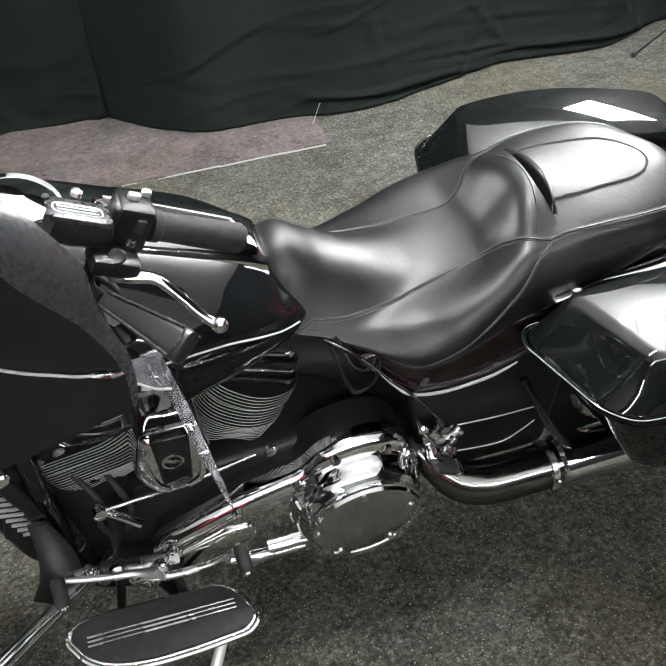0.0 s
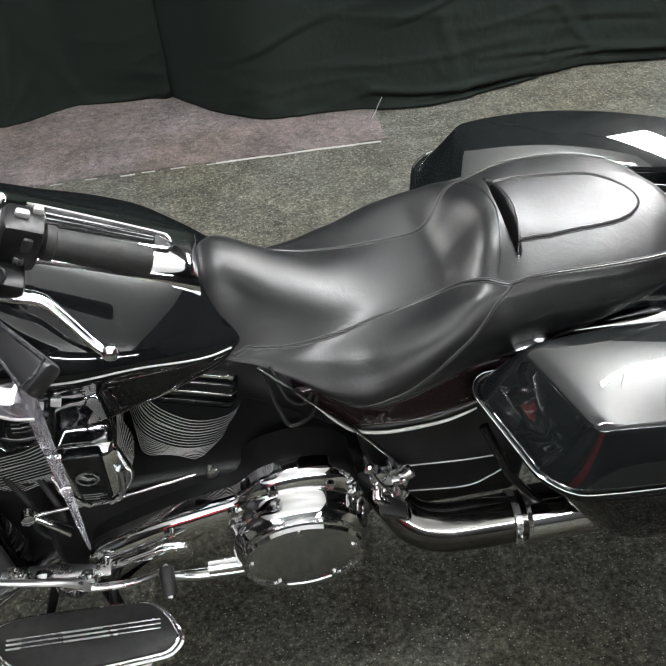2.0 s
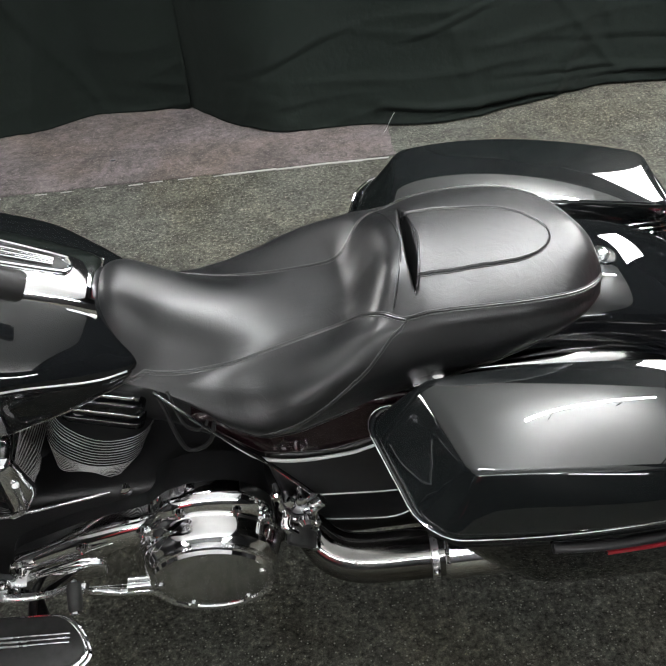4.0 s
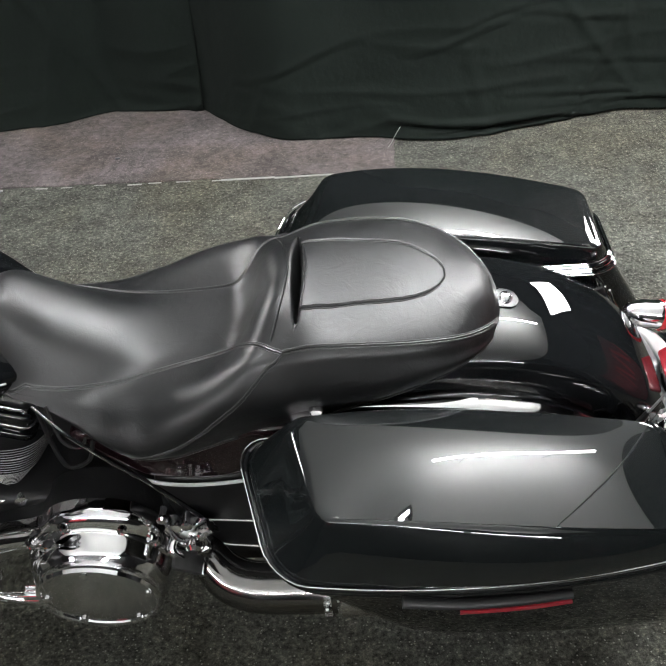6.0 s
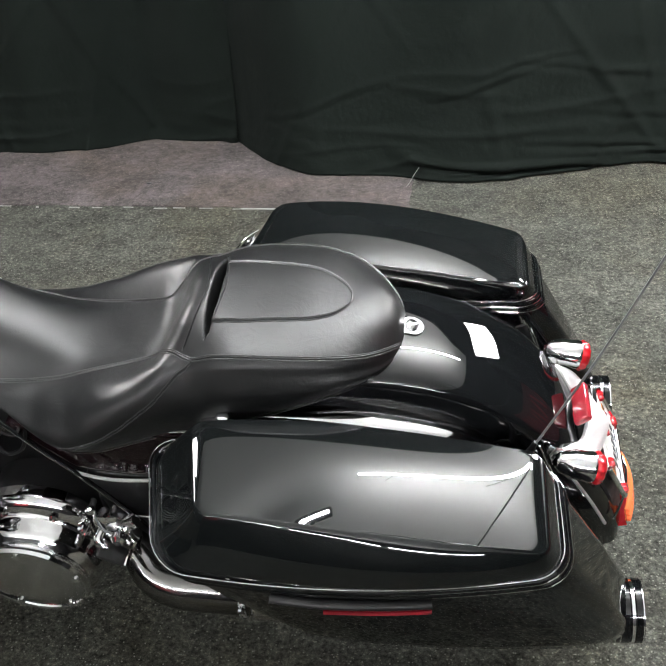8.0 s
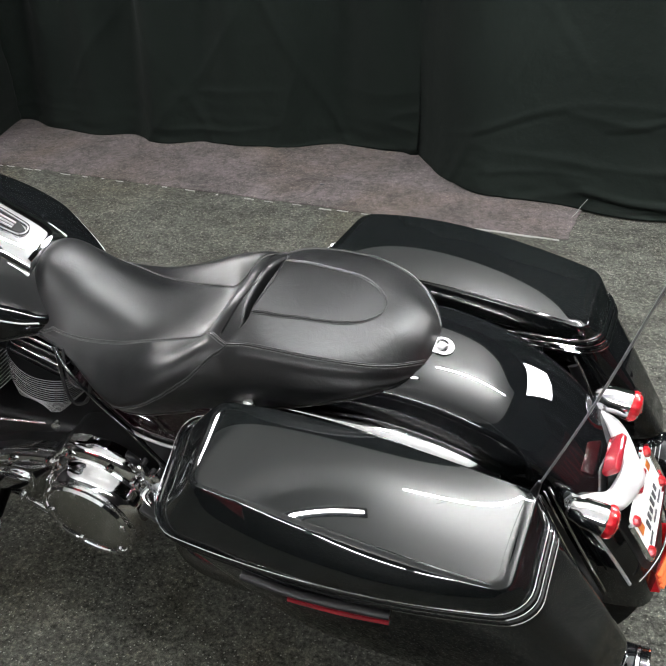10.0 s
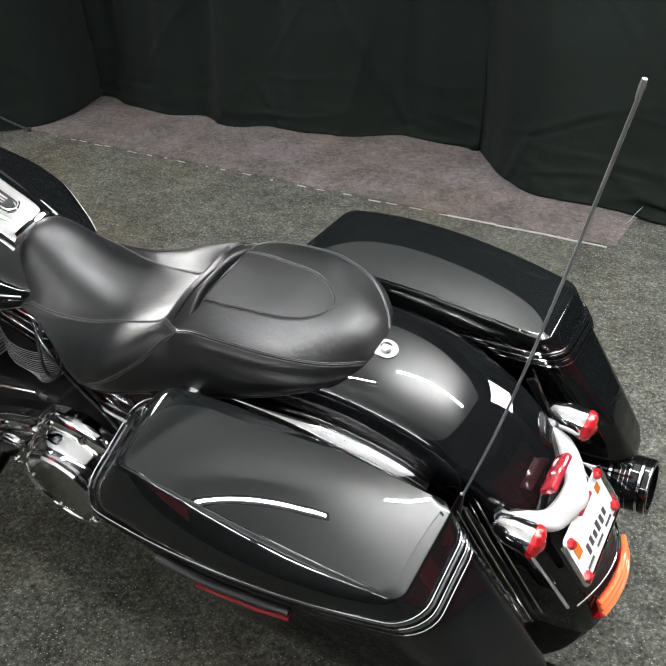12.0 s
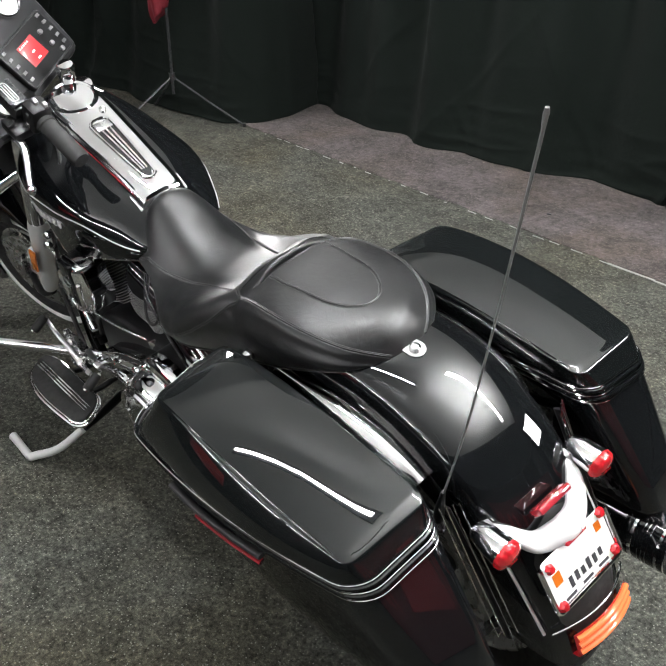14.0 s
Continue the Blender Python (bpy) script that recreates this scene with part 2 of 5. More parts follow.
def slab(outline, lo, hi, axis="y", bevel=0.006, bm=None, segments=3):
    """An outline in the plane across an axis, made thick from lo to hi; the hi side has a rounded rim."""
    def at(p, s):
        return {"y": (p[0], s, p[1]), "z": (p[0], p[1], s), "x": (s, p[0], p[1])}[axis]

    o = np.array(outline, float)
    c = o.mean(0)
    step = 1 if hi > lo else -1
    rings = [[at(p, lo) for p in o], [at(p, hi - step * bevel) for p in o]]
    d = np.roll(o, -1, 0) - np.roll(o, 1, 0)
    nrm = np.stack([d[:, 1], -d[:, 0]], 1) / (np.linalg.norm(d, axis=1)[:, None] + 1e-9)
    if ((o - c) * nrm).sum() < 0:
        nrm = -nrm
    for k in range(1, segments + 1):
        a = math.pi / 2 * k / segments
        rings.append([at(p, hi - step * bevel * (1 - math.sin(a))) for p in o - nrm * bevel * (1 - math.cos(a))])
    return skin(rings, bm=bm)


def rounded(corners, r, n=5):
    """A polygon with its corners rounded."""
    out = []
    c = [np.array(p, float) for p in corners]
    for k, p in enumerate(c):
        a, b = c[k - 1] - p, c[(k + 1) % len(c)] - p
        la, lb = np.linalg.norm(a), np.linalg.norm(b)
        q = min(r, la * 0.45, lb * 0.45)
        s, e = p + a / la * q, p + b / lb * q
        for t in np.linspace(0, 1, n):
            out.append((1 - t) ** 2 * s + 2 * t * (1 - t) * p + t * t * e)
    return out


def strip(points, half, across, thick, n=None):
    """A flat bar with rounded edges along points; its width lies along the given direction."""
    p = np.array(points, float)
    h = np.array(half, float)
    if n:
        both = spline(np.c_[p, h], n)
        p, h = both[:, :3], both[:, 3]
    d = np.gradient(p, axis=0)
    rings = []
    for q, t, w in zip(p, d, h):
        a = np.array(across, float)
        t = t / (np.linalg.norm(t) + 1e-9)
        a = a - t * (a @ t)
        a /= np.linalg.norm(a)
        b = np.cross(t, a)
        rings.append([q + a * w * math.copysign(abs(math.cos(k)) ** 0.6, math.cos(k)) + b * thick * math.copysign(abs(math.sin(k)) ** 0.8, math.sin(k)) for k in np.linspace(0, 2 * math.pi, 16, endpoint=False)])
    return skin(rings)


def moved(bm, m):
    bmesh.ops.transform(bm, matrix=m, verts=bm.verts)
    return bm


def thing(name, label, category, group="", m=None):
    ob = new(name)
    ob.empty_display_size = 0.1
    if m is not None:
        ob.matrix_basis = m
    return tagged(ob, label, category, group)


# ---------------------------------------------------------------- the room
def sheet(f, us, vs):
    """A skin over f(u, v)."""
    return skin([[f(u, v) for v in vs] for u in us], closed=False)


def plain(name, centre, size, mat):
    return tagged(finish(name, box(centre, size, 0.0), mat, smooth=False), kind="structure")


tagged(plain("floor", (0.4, -0.6, -0.05), (11.2, 8.0, 0.1), CARPET), "dark grey flecked low-pile carpet over the whole floor", "floor")
tagged(plain("ceiling", (-1.15, -1.4, CEIL + 0.06), (8.1, 6.4, 0.1), PAINTED), "plain grey ceiling with bright light fittings", "ceiling")
tagged(plain("ceiling", (4.45, -0.6, CEIL + 0.06), (3.1, 8.0, 0.1), SATIN), "unlit black ceiling beyond the white part", "ceiling")
tagged(plain("ceiling", (-1.15, 2.6, CEIL + 0.06), (8.1, 1.6, 0.1), SATIN), "unlit black ceiling above the curtains", "ceiling")
tagged(plain("wall_north", (0.3, 3.1, CEIL / 2), (11.0, 0.12, CEIL), SATIN), "dark wall behind the black curtains", "wall")
tagged(plain("wall_south", (0.3, -4.6, CEIL / 2), (11.0, 0.12, CEIL), SATIN), "dark wall of the showroom", "wall")
tagged(plain("wall_west", (-5.2, -0.6, CEIL / 2), (0.12, 8.0, CEIL), SATIN), "dark wall of the showroom", "wall")
tagged(plain("wall_east", (5.94, -0.6, CEIL / 2), (0.12, 8.0, CEIL), SATIN), "dark wall of the showroom", "wall")

# the mauve carpet laid beyond a straight seam
rng = random.Random(4)
edge = [(-4.6, 1.812)] + [(x, 1.812 + rng.uniform(-0.005, 0.005)) for x in np.arange(-4.5, 0.4, 0.045)] + [(0.425, 1.815)]
back = [(0.425 + rng.uniform(-0.008, 0.008), y) for y in np.arange(1.86, 3.0, 0.06)] + [(0.43, 3.0), (-4.6, 3.0)]
tagged(finish("carpet_strip", slab(edge + back, 0.0005, 0.005, "z", 0.002, segments=1), MAUVE), "strip of mauve-grey carpet with a frayed cut edge", "carpet", kind="structure")
bm = bmesh.new()
x = 0.392
while x > -2.5:
    strong = x > -0.1
    ln = rng.uniform(0.10, 0.22) if strong else rng.uniform(0.012, 0.06)
    w = rng.uniform(0.007, 0.011) if strong else rng.uniform(0.002, 0.005)
    y = 1.797 + (0.0 if strong else rng.uniform(-0.006, 0.004))
    box((x - ln / 2, y, 0.003), (ln, w, 0.004), 0.001, (0, 0, rng.uniform(-2.0, 2.0)), bm, 1)
    x -= ln + (rng.uniform(-0.004, 0.002) if strong else rng.uniform(0.0, 0.09 if x > -0.9 else 0.14))
tagged(finish("carpet_seam", bm, TAPE), "frayed pale seam tape along the carpet joint", "seam tape", kind="structure")
tagged(finish("loose_thread", tube([(0.40, 2.02, 0.004), (0.415, 2.03, 0.02), (0.428, 2.035, 0.045), (0.45, 2.05, 0.075)], 0.0013, 6, 12), TAPE), "thin pale loose thread sticking up from the carpet corner", "thread")
tagged(finish("carpet_scrap", box((-0.703, 2.03, 0.007), (0.02, 0.012, 0.006), 0.002, (0, 10, 30)), INK), "small dark scrap lying on the mauve carpet", "scrap")


def curtain(name, foot, top_y, folds, seed, label, creases=(), height=2.95):
    """A hanging cloth: its hem follows foot, its head a straighter line, with loose folds between."""
    px, py = zip(*foot)
    length = np.r_[0, np.cumsum(np.hypot(np.diff(px), np.diff(py)))]
    r = random.Random(seed)
    waves = [(r.uniform(0.6, 1.4) * folds, r.uniform(0, 6.3), r.uniform(0.5, 1.0), r.uniform(-0.5, 0.5)) for _ in range(4)]

    def f(u, v):
        s = u * length[-1]
        x, y = float(curve_at(length, px, s)), float(curve_at(length, py, s))
        ty = top_y if top_y is not None else y
        k = v**0.8
        y = y * (1 - 0.75 * k) + ty * 0.75 * k
        deep = 0.018 + 0.030 * min(1.0, v * 2.5)
        for n_w, ph, am, slope in waves:
            y += deep * am * math.sin(s * n_w * 6.283 + ph + slope * v * 2)
        y += 0.05 * noise.noise(Vector((s * 1.3, v * 1.1, seed))) * (1 - v) + 0.02 * noise.noise(Vector((s * 2.2 + v * 1.5, v * 4.5 - s * 1.2, seed + 7)))
        for k_w in range(3):
            along = s * 0.9 - v * (2.2 - 0.7 * k_w) * (1 if (seed + k_w) % 2 else -1) + 0.31 * k_w + seed
            crease = abs((along / 0.62) % 1.0 - 0.5) * 2
            y -= 0.022 * max(0.0, 1 - crease / 0.14) ** 1.3 * max(0.0, noise.noise(Vector((s * 1.1, v * 4.0, seed + k_w * 5))) + 0.25) * (1 - v)
        low = max(0.0, 0.24 - v) / 0.24
        wrinkle = 1 - 2.2 * abs(noise.noise(Vector((s * 0.9 + v * 4.0, v * 22.0 - s * 0.7, seed + 11))))
        y -= 0.022 * low * max(0.0, wrinkle) ** 3 * max(0.0, noise.noise(Vector((s * 0.8, 2.0, seed + 21))) + 0.45)
        for x0, x1, z0, z1, deep_c, wide_c in creases:
            t = (x - x0) / (x1 - x0)
            if 0.0 < t < 1.0:
                off = (v * height - z0 - (z1 - z0) * t - 0.012 * math.sin(5 * t + x0 * 9)) / wide_c
                y -= deep_c * math.sin(math.pi * t) ** 0.6 * (math.exp(-off * off) - 0.7 * math.exp(-((off + 1.6) ** 2)))
        sag = max(0.0, 0.10 - v) / 0.10
        y -= 0.030 * sag**2 * (0.6 + noise.noise(Vector((s * 2.1, 3.0, seed))))
        y += 0.010 * sag * noise.noise(Vector((s * 7, v * 60, seed + 3)))
        z = 0.006 + v * height + 0.008 * max(0, noise.noise(Vector((s * 3, 0.5, seed)))) * sag
        return (x, y, z)

    vs = np.r_[np.linspace(0, 0.06, 26), np.linspace(0.064, 0.26, 60), np.linspace(0.27, 0.5, 24), np.linspace(0.52, 1, 14)]
    ob = finish(name, sheet(f, np.linspace(0, 1, int(90 * length[-1])), vs), CLOTH, angle=180)
    so = ob.modifiers.new("thickness", "SOLIDIFY")
    so.thickness, so.offset = 0.004, 1.0
    return tagged(ob, label, "curtain", "black backdrop curtains")


# slack folds near the hem: from x to x, from height to height, depth and width
SLACK = [(0.40, 1.25, 0.085, 0.015, 0.020, 0.012), (0.55, 1.30, 0.040, 0.008, 0.014, 0.008), (0.85, 1.90, 0.130, 0.050, 0.010, 0.014), (1.30, 2.30, 0.060, 0.020, 0.018, 0.011),
    (0.45, 1.00, 0.32, 0.44, 0.006, 0.014), (0.62, 1.15, 0.40, 0.50, 0.005, 0.012), (0.80, 1.50, 0.46, 0.36, 0.006, 0.015), (1.00, 1.75, 0.26, 0.17, 0.006, 0.015), (-0.25, 0.35, 0.20, 0.38, 0.006, 0.015), (1.5, 2.4, 0.34, 0.22, 0.006, 0.015)]
curtain("curtain", [(-3.6, 2.62), (-3.1, 2.56), (-2.78, 2.46), (-2.4, 2.37), (-2.0, 2.33), (-1.4, 2.37), (-1.0, 2.47), (-0.68, 2.55), (-0.41, 2.53)], 2.62, 2.2, 3, "black cloth curtain hanging to the carpet in soft folds")
curtain("curtain", [(-0.80, 2.64), (-0.55, 2.62), (-0.42, 2.54), (-0.33, 2.44), (-0.2, 2.31), (0.03, 2.16), (0.42, 2.09), (0.97, 2.17), (1.43, 2.27), (1.9, 2.29), (2.4, 2.40), (3.6, 2.42), (5.6, 2.3)], 2.62, 1.3, 8, "black cloth curtain with a slack hem bellying over the carpet", SLACK)
curtain("curtain", [(-2.72, 2.42), (-2.64, 2.12), (-2.64, 1.93), (-2.80, 1.78), (-3.0, 1.71), (-3.4, 1.66), (-4.2, 1.6), (-5.1, 1.5)], 2.0, 2.0, 13, "black cloth curtain gathered at the corner of the backdrop")

# long tubes hung under the ceiling
TUBES = [(-0.05, -0.22, 2.75, 22, 0.62, 0.019, True), (1.50, 0.86, 2.75, 18, 0.85, 0.0225, False)]
for x, y, z, r, half, thick, hooded in TUBES:
    lamp = thing("tube_light", "long bare white tube light hung on two wires", "tube light", "tube lights over the floor", pose(x, y, z, 0, 0, r))
    part("tube", tube([(-half, 0, 0), (half, 0, 0)], thick, 10), TUBE, lamp)
    # unseen hood, added only to stop this tube lighting the ceiling
    if hooded:
        part("hood", box((0, 0, 0.045), (2 * half + 0.06, 0.12, 0.03), 0.006), SATIN, lamp, "added black hood keeping the tube's light off the ceiling")
    for dx in (-0.5, 0.5):
        part("wire", tube([(dx, 0, 0.02), (dx, 0, CEIL + 0.01 - z)], 0.003, 6), SATIN, lamp)

# a row of slim tubes along the wall behind the camera
for k in range(4):
    lamp = thing("tube_light", "slim white tube light on a black wall rail", "tube light", "tube lights along the wall", pose(-2.9 + 1.7 * k, -4.40, 2.36))
    part("tube", tube([(-0.78, 0, 0), (0.78, 0, 0)], 0.030, 12), SLIM, lamp)
    part("rail", box((0, -0.08, 0.0), (1.62, 0.05, 0.05), 0.006), SATIN, lamp)
    for dx in (-0.78, 0.78):
        part("holder", box((dx, -0.035, 0), (0.02, 0.06, 0.03), 0.003), SATIN, lamp)


# ---------------------------------------------------------------- the motorcycle
# Built upright with x to its rear, y to its right, z up, the tyres' line on the ground at the origin; it leans on its side stand.
LEAN_DEG = 11.8
UPRIGHT = pose(0, 0, 0, LEAN_DEG, 0, 0)
bike = thing("motorcycle", "black touring motorcycle with chrome engine leaning on its side stand", "motorcycle", m=UPRIGHT)


def on_ground(x, y, z=0.0):
    """A place of the room in the leaning machine's own measures."""
    return UPRIGHT.inverted() @ Vector((x, y, z))


# --- seat: stations along x; of each half section the crown and its height, then half width and height of
# the seam, of the rolled shoulder, of the widest place and of the lower edge
SEAT = [
    (-0.268, 0.800, 0.078, 0.736, 0.083, 0.728, 0.086, 0.720, 0.082, 0.708),
    (-0.255, 0.824, 0.095, 0.730, 0.102, 0.720, 0.106, 0.714, 0.100, 0.704),
    (-0.235, 0.829, 0.104, 0.725, 0.112, 0.714, 0.117, 0.708, 0.109, 0.701),
    (-0.200, 0.808, 0.107, 0.719, 0.118, 0.706, 0.124, 0.700, 0.114, 0.698),
    (-0.175, 0.786, 0.107, 0.713, 0.124, 0.699, 0.133, 0.690, 0.124, 0.686),
    (-0.140, 0.766, 0.104, 0.708, 0.130, 0.693, 0.148, 0.678, 0.140, 0.668),
    (-0.100, 0.746, 0.097, 0.705, 0.136, 0.692, 0.168, 0.667, 0.158, 0.646),
    (-0.060, 0.731, 0.092, 0.707, 0.147, 0.697, 0.184, 0.662, 0.172, 0.631),
    (-0.020, 0.724, 0.084, 0.713, 0.153, 0.702, 0.193, 0.662, 0.180, 0.627),
    (0.030, 0.725, 0.077, 0.722, 0.160, 0.717, 0.194, 0.675, 0.180, 0.632),
    (0.070, 0.731, 0.072, 0.730, 0.158, 0.732, 0.189, 0.690, 0.174, 0.639),
    (0.103, 0.742, 0.069, 0.739, 0.153, 0.746, 0.181, 0.704, 0.168, 0.646),
    (0.127, 0.770, 0.078, 0.760, 0.149, 0.756, 0.174, 0.714, 0.162, 0.650),
    (0.156, 0.818, 0.100, 0.786, 0.143, 0.770, 0.167, 0.721, 0.156, 0.655),
    (0.172, 0.832, 0.107, 0.794, 0.139, 0.776, 0.163, 0.723, 0.153, 0.657),
    (0.190, 0.834, 0.116, 0.791, 0.137, 0.774, 0.160, 0.724, 0.150, 0.660),
    (0.206, 0.834, 0.122, 0.789, 0.140, 0.770, 0.158, 0.725, 0.148, 0.664),
    (0.220, 0.832, 0.123, 0.798, 0.144, 0.775, 0.157, 0.730, 0.147, 0.669),
    (0.250, 0.830, 0.127, 0.807, 0.147, 0.783, 0.158, 0.742, 0.147, 0.682),
    (0.300, 0.828, 0.130, 0.810, 0.148, 0.788, 0.158, 0.752, 0.147, 0.703),
    (0.340, 0.826, 0.129, 0.809, 0.146, 0.788, 0.156, 0.759, 0.144, 0.720),
    (0.400, 0.816, 0.117, 0.800, 0.133, 0.782, 0.142, 0.765, 0.130, 0.740),
    (0.440, 0.810, 0.098, 0.787, 0.112, 0.772, 0.120, 0.762, 0.108, 0.745),
    (0.465, 0.801, 0.076, 0.775, 0.088, 0.762, 0.094, 0.756, 0.084, 0.745),
    (0.481, 0.784, 0.055, 0.764, 0.064, 0.753, 0.068, 0.750, 0.060, 0.743),
    (0.493, 0.755, 0.032, 0.750, 0.037, 0.746, 0.039, 0.745, 0.034, 0.741),
]
SEAT_X, *SEAT_LINES = zip(*SEAT)
SPAN = np.linspace(-2.0, 2.0, 33)
SOFT = np.exp(-SPAN**2 / 2) / np.exp(-SPAN**2 / 2).sum()


def seat_section(x):
    wide_ = min(0.011, 0.45 * (x + 0.268), 0.45 * (0.493 - x)) + 1e-6
    c, sy, sz, ry, rz, wy, wz, ly, lz = (float((SOFT * curve_at(SEAT_X, line, x + wide_ * SPAN)).sum()) for line in SEAT_LINES)
    return [(-sy * 0.5, c + (sz - c) * 0.20), (0, c), (sy * 0.5, c + (sz - c) * 0.20), (sy, sz), (ry, rz), (wy, wz), (ly, lz), (ly - 0.025, lz - 0.008)]


def bowl(x, y):
    """The rider's backstop sweeps forward towards the sides."""
    k = min(1.0, abs(y) / 0.13) ** 1.6
    t = min(1.0, max(0.0, (x + 0.16) / 0.29)) if x < 0.13 else min(1.0, max(0.0, (0.42 - x) / 0.29))
    return x - 0.036 * k * (0.5 - 0.5 * math.cos(math.pi * t))


def cleft(x, y):
    """The open gap between the backstop and the pillion."""
    side = min(1.0, max(0.0, (0.090 - abs(y)) / 0.055))
    return -0.060 * math.exp(-(((bowl(x, y) - 0.199) / (0.0022 + 0.0026 * side)) ** 2)) * side ** 0.7


def seat_point(x, v, side, along_=0.0, proud=0.0005):
    """v: 0 at the crown, 2 on the seam, 3 on the shoulder, 4 at the widest, 5 on the lower edge; a little proud of the leather."""
    pts = spline(seat_section(x), 281)[40:]
    k = min(int(round(v * 40)), len(pts) - 2)
    q, d = pts[k], pts[k + 1] - pts[max(k - 1, 0)]
    d = d / np.linalg.norm(d)
    q = q + d * along_ + np.array((-d[1], d[0])) * proud
    return (bowl(x, q[0]), side * q[0], q[1] + cleft(x, q[0]))


rows = []
for x in np.r_[np.linspace(-0.268, -0.2, 16), np.linspace(-0.19, 0.09, 38), np.linspace(0.095, 0.18, 26), np.linspace(0.183, 0.226, 44), np.linspace(0.235, 0.46, 28), np.linspace(0.465, 0.493, 12)]:
    half = spline(seat_section(x), 64)[9:]
    half[0][0] = 0.0
    rows.append([(bowl(x, q[0]), -q[0], q[1] + cleft(x, q[0])) for q in half[:0:-1]] + [(bowl(x, q[0]), q[0], q[1] + cleft(x, q[0])) for q in half])
seat = part("seat", skin(rows), LEATHER, bike, "smooth black leather two-up saddle with stitched seams", 60)


def stitch(path, rows_=((-0.0032, 0.0008, 0), (0.0, 0.0016, 1), (0.0032, 0.0008, 0))):
    """A sewn seam: two rows of thread either side of a thin welt, along (x, v, side) places."""
    fine = spline([(x, v * s) for x, v, s in path], len(path) * 5)
    for off, r, welt in rows_:
        p = [seat_point(x, abs(v), -1 if v < 0 else 1, off) for x, v in fine]
        part("seam", tube(p, r, 6), WELT if welt else THREAD, seat)


for side in (-1, 1):
    stitch([(-0.236, 2.9, side), (-0.226, 2.3, side)] + [(x, 2, side) for x in np.linspace(-0.21, 0.19, 30)] + [(0.206, 2.02, side)])
    stitch([(x, 2, side) for x in np.linspace(0.206, 0.488, 30)])
    stitch([(x, v, side) for x, v in ((0.206, 2.05), (0.198, 2.6), (0.186, 3.05), (0.168, 3.45), (0.145, 3.75), (0.115, 3.98), (0.08, 4.12), (0.04, 4.2), (0.0, 4.25), (-0.03, 4.4), (-0.052, 4.85))])
    edge_ = [seat_point(x, 5.15, side, 0.0, 0.0015) for x in np.linspace(-0.262, 0.488, 60)]
    part("edge_piping", tube(edge_, 0.0026, 8), WELT, seat)


def pad_line(side):
    return [(x, v, side) for x, v in ((0.211, 1.10), (0.23, 1.09), (0.26, 1.06), (0.30, 0.985), (0.34, 0.93), (0.37, 0.81), (0.395, 0.56), (0.408, 0.26))]


stitch([(0.186, v, -1) for v in np.linspace(1.8, 0, 10)] + [(0.186, v, 1) for v in np.linspace(0.2, 1.8, 9)])
stitch([(0.2135, v, -1) for v in np.linspace(1.5, 0, 9)] + [(0.2135, v, 1) for v in np.linspace(0.2, 1.5, 8)])
stitch(pad_line(-1) + [(0.411, 0.0, 1)] + pad_line(1)[::-1])
tab = part("seat_bracket", merge(box((0.488, 0, 0.757), (0.03, 0.038, 0.004), 0.0015, (0, 14, 0)), lathe([(0, 0.019), (0.004, 0.019)], (0.503, 0, 0.752), (0.25, 0, 1), 20)), CHROME, bike, "small chrome seat tab screwed to the rear fender")
part("screw", lathe([(0, 0.010), (0.004, 0.010), (0.007, 0.006), (0.007, 0)], (0.503, 0, 0.756), (0.25, 0, 1), 16), STEEL, tab)

# --- rear fender: a rounded section swept along its crown line
FX = [0.18, 0.30, 0.42, 0.50, 0.58, 0.655, 0.72, 0.775, 0.825, 0.865, 0.886, 0.893]
FZ = [0.700, 0.745, 0.760, 0.754, 0.730, 0.688, 0.632, 0.560, 0.475, 0.396, 0.340, 0.290]
crown = spline(np.c_[FX, FZ], 60)
rings = []
for k, (x, z) in enumerate(crown):
    d = crown[min(k + 1, 59)] - crown[max(k - 1, 0)]
    d /= np.linalg.norm(d)
    n = np.array([-d[1], d[0]])
    w = float(np.interp(k, [0, 30, 45, 59], [0.118, 0.116, 0.104, 0.088]))
    sec = spline([(-w, -0.13), (-w - 0.002, -0.06), (-w * 0.92, -0.018), (-w * 0.55, -0.003), (0, 0), (w * 0.55, -0.003), (w * 0.92, -0.018), (w + 0.002, -0.06), (w, -0.13)], 33)
    out = [(x + n[0] * s, y, z + n[1] * s) for y, s in sec]
    inn = [(x + n[0] * (s - 0.004), y * 0.965, z + n[1] * (s - 0.004)) for y, s in sec[::-1]]
    rings.append(out + inn)
fender = part("rear_fender", skin(rings), GLOSS, bike, "long glossy black rear fender sweeping down to the tail", 70)

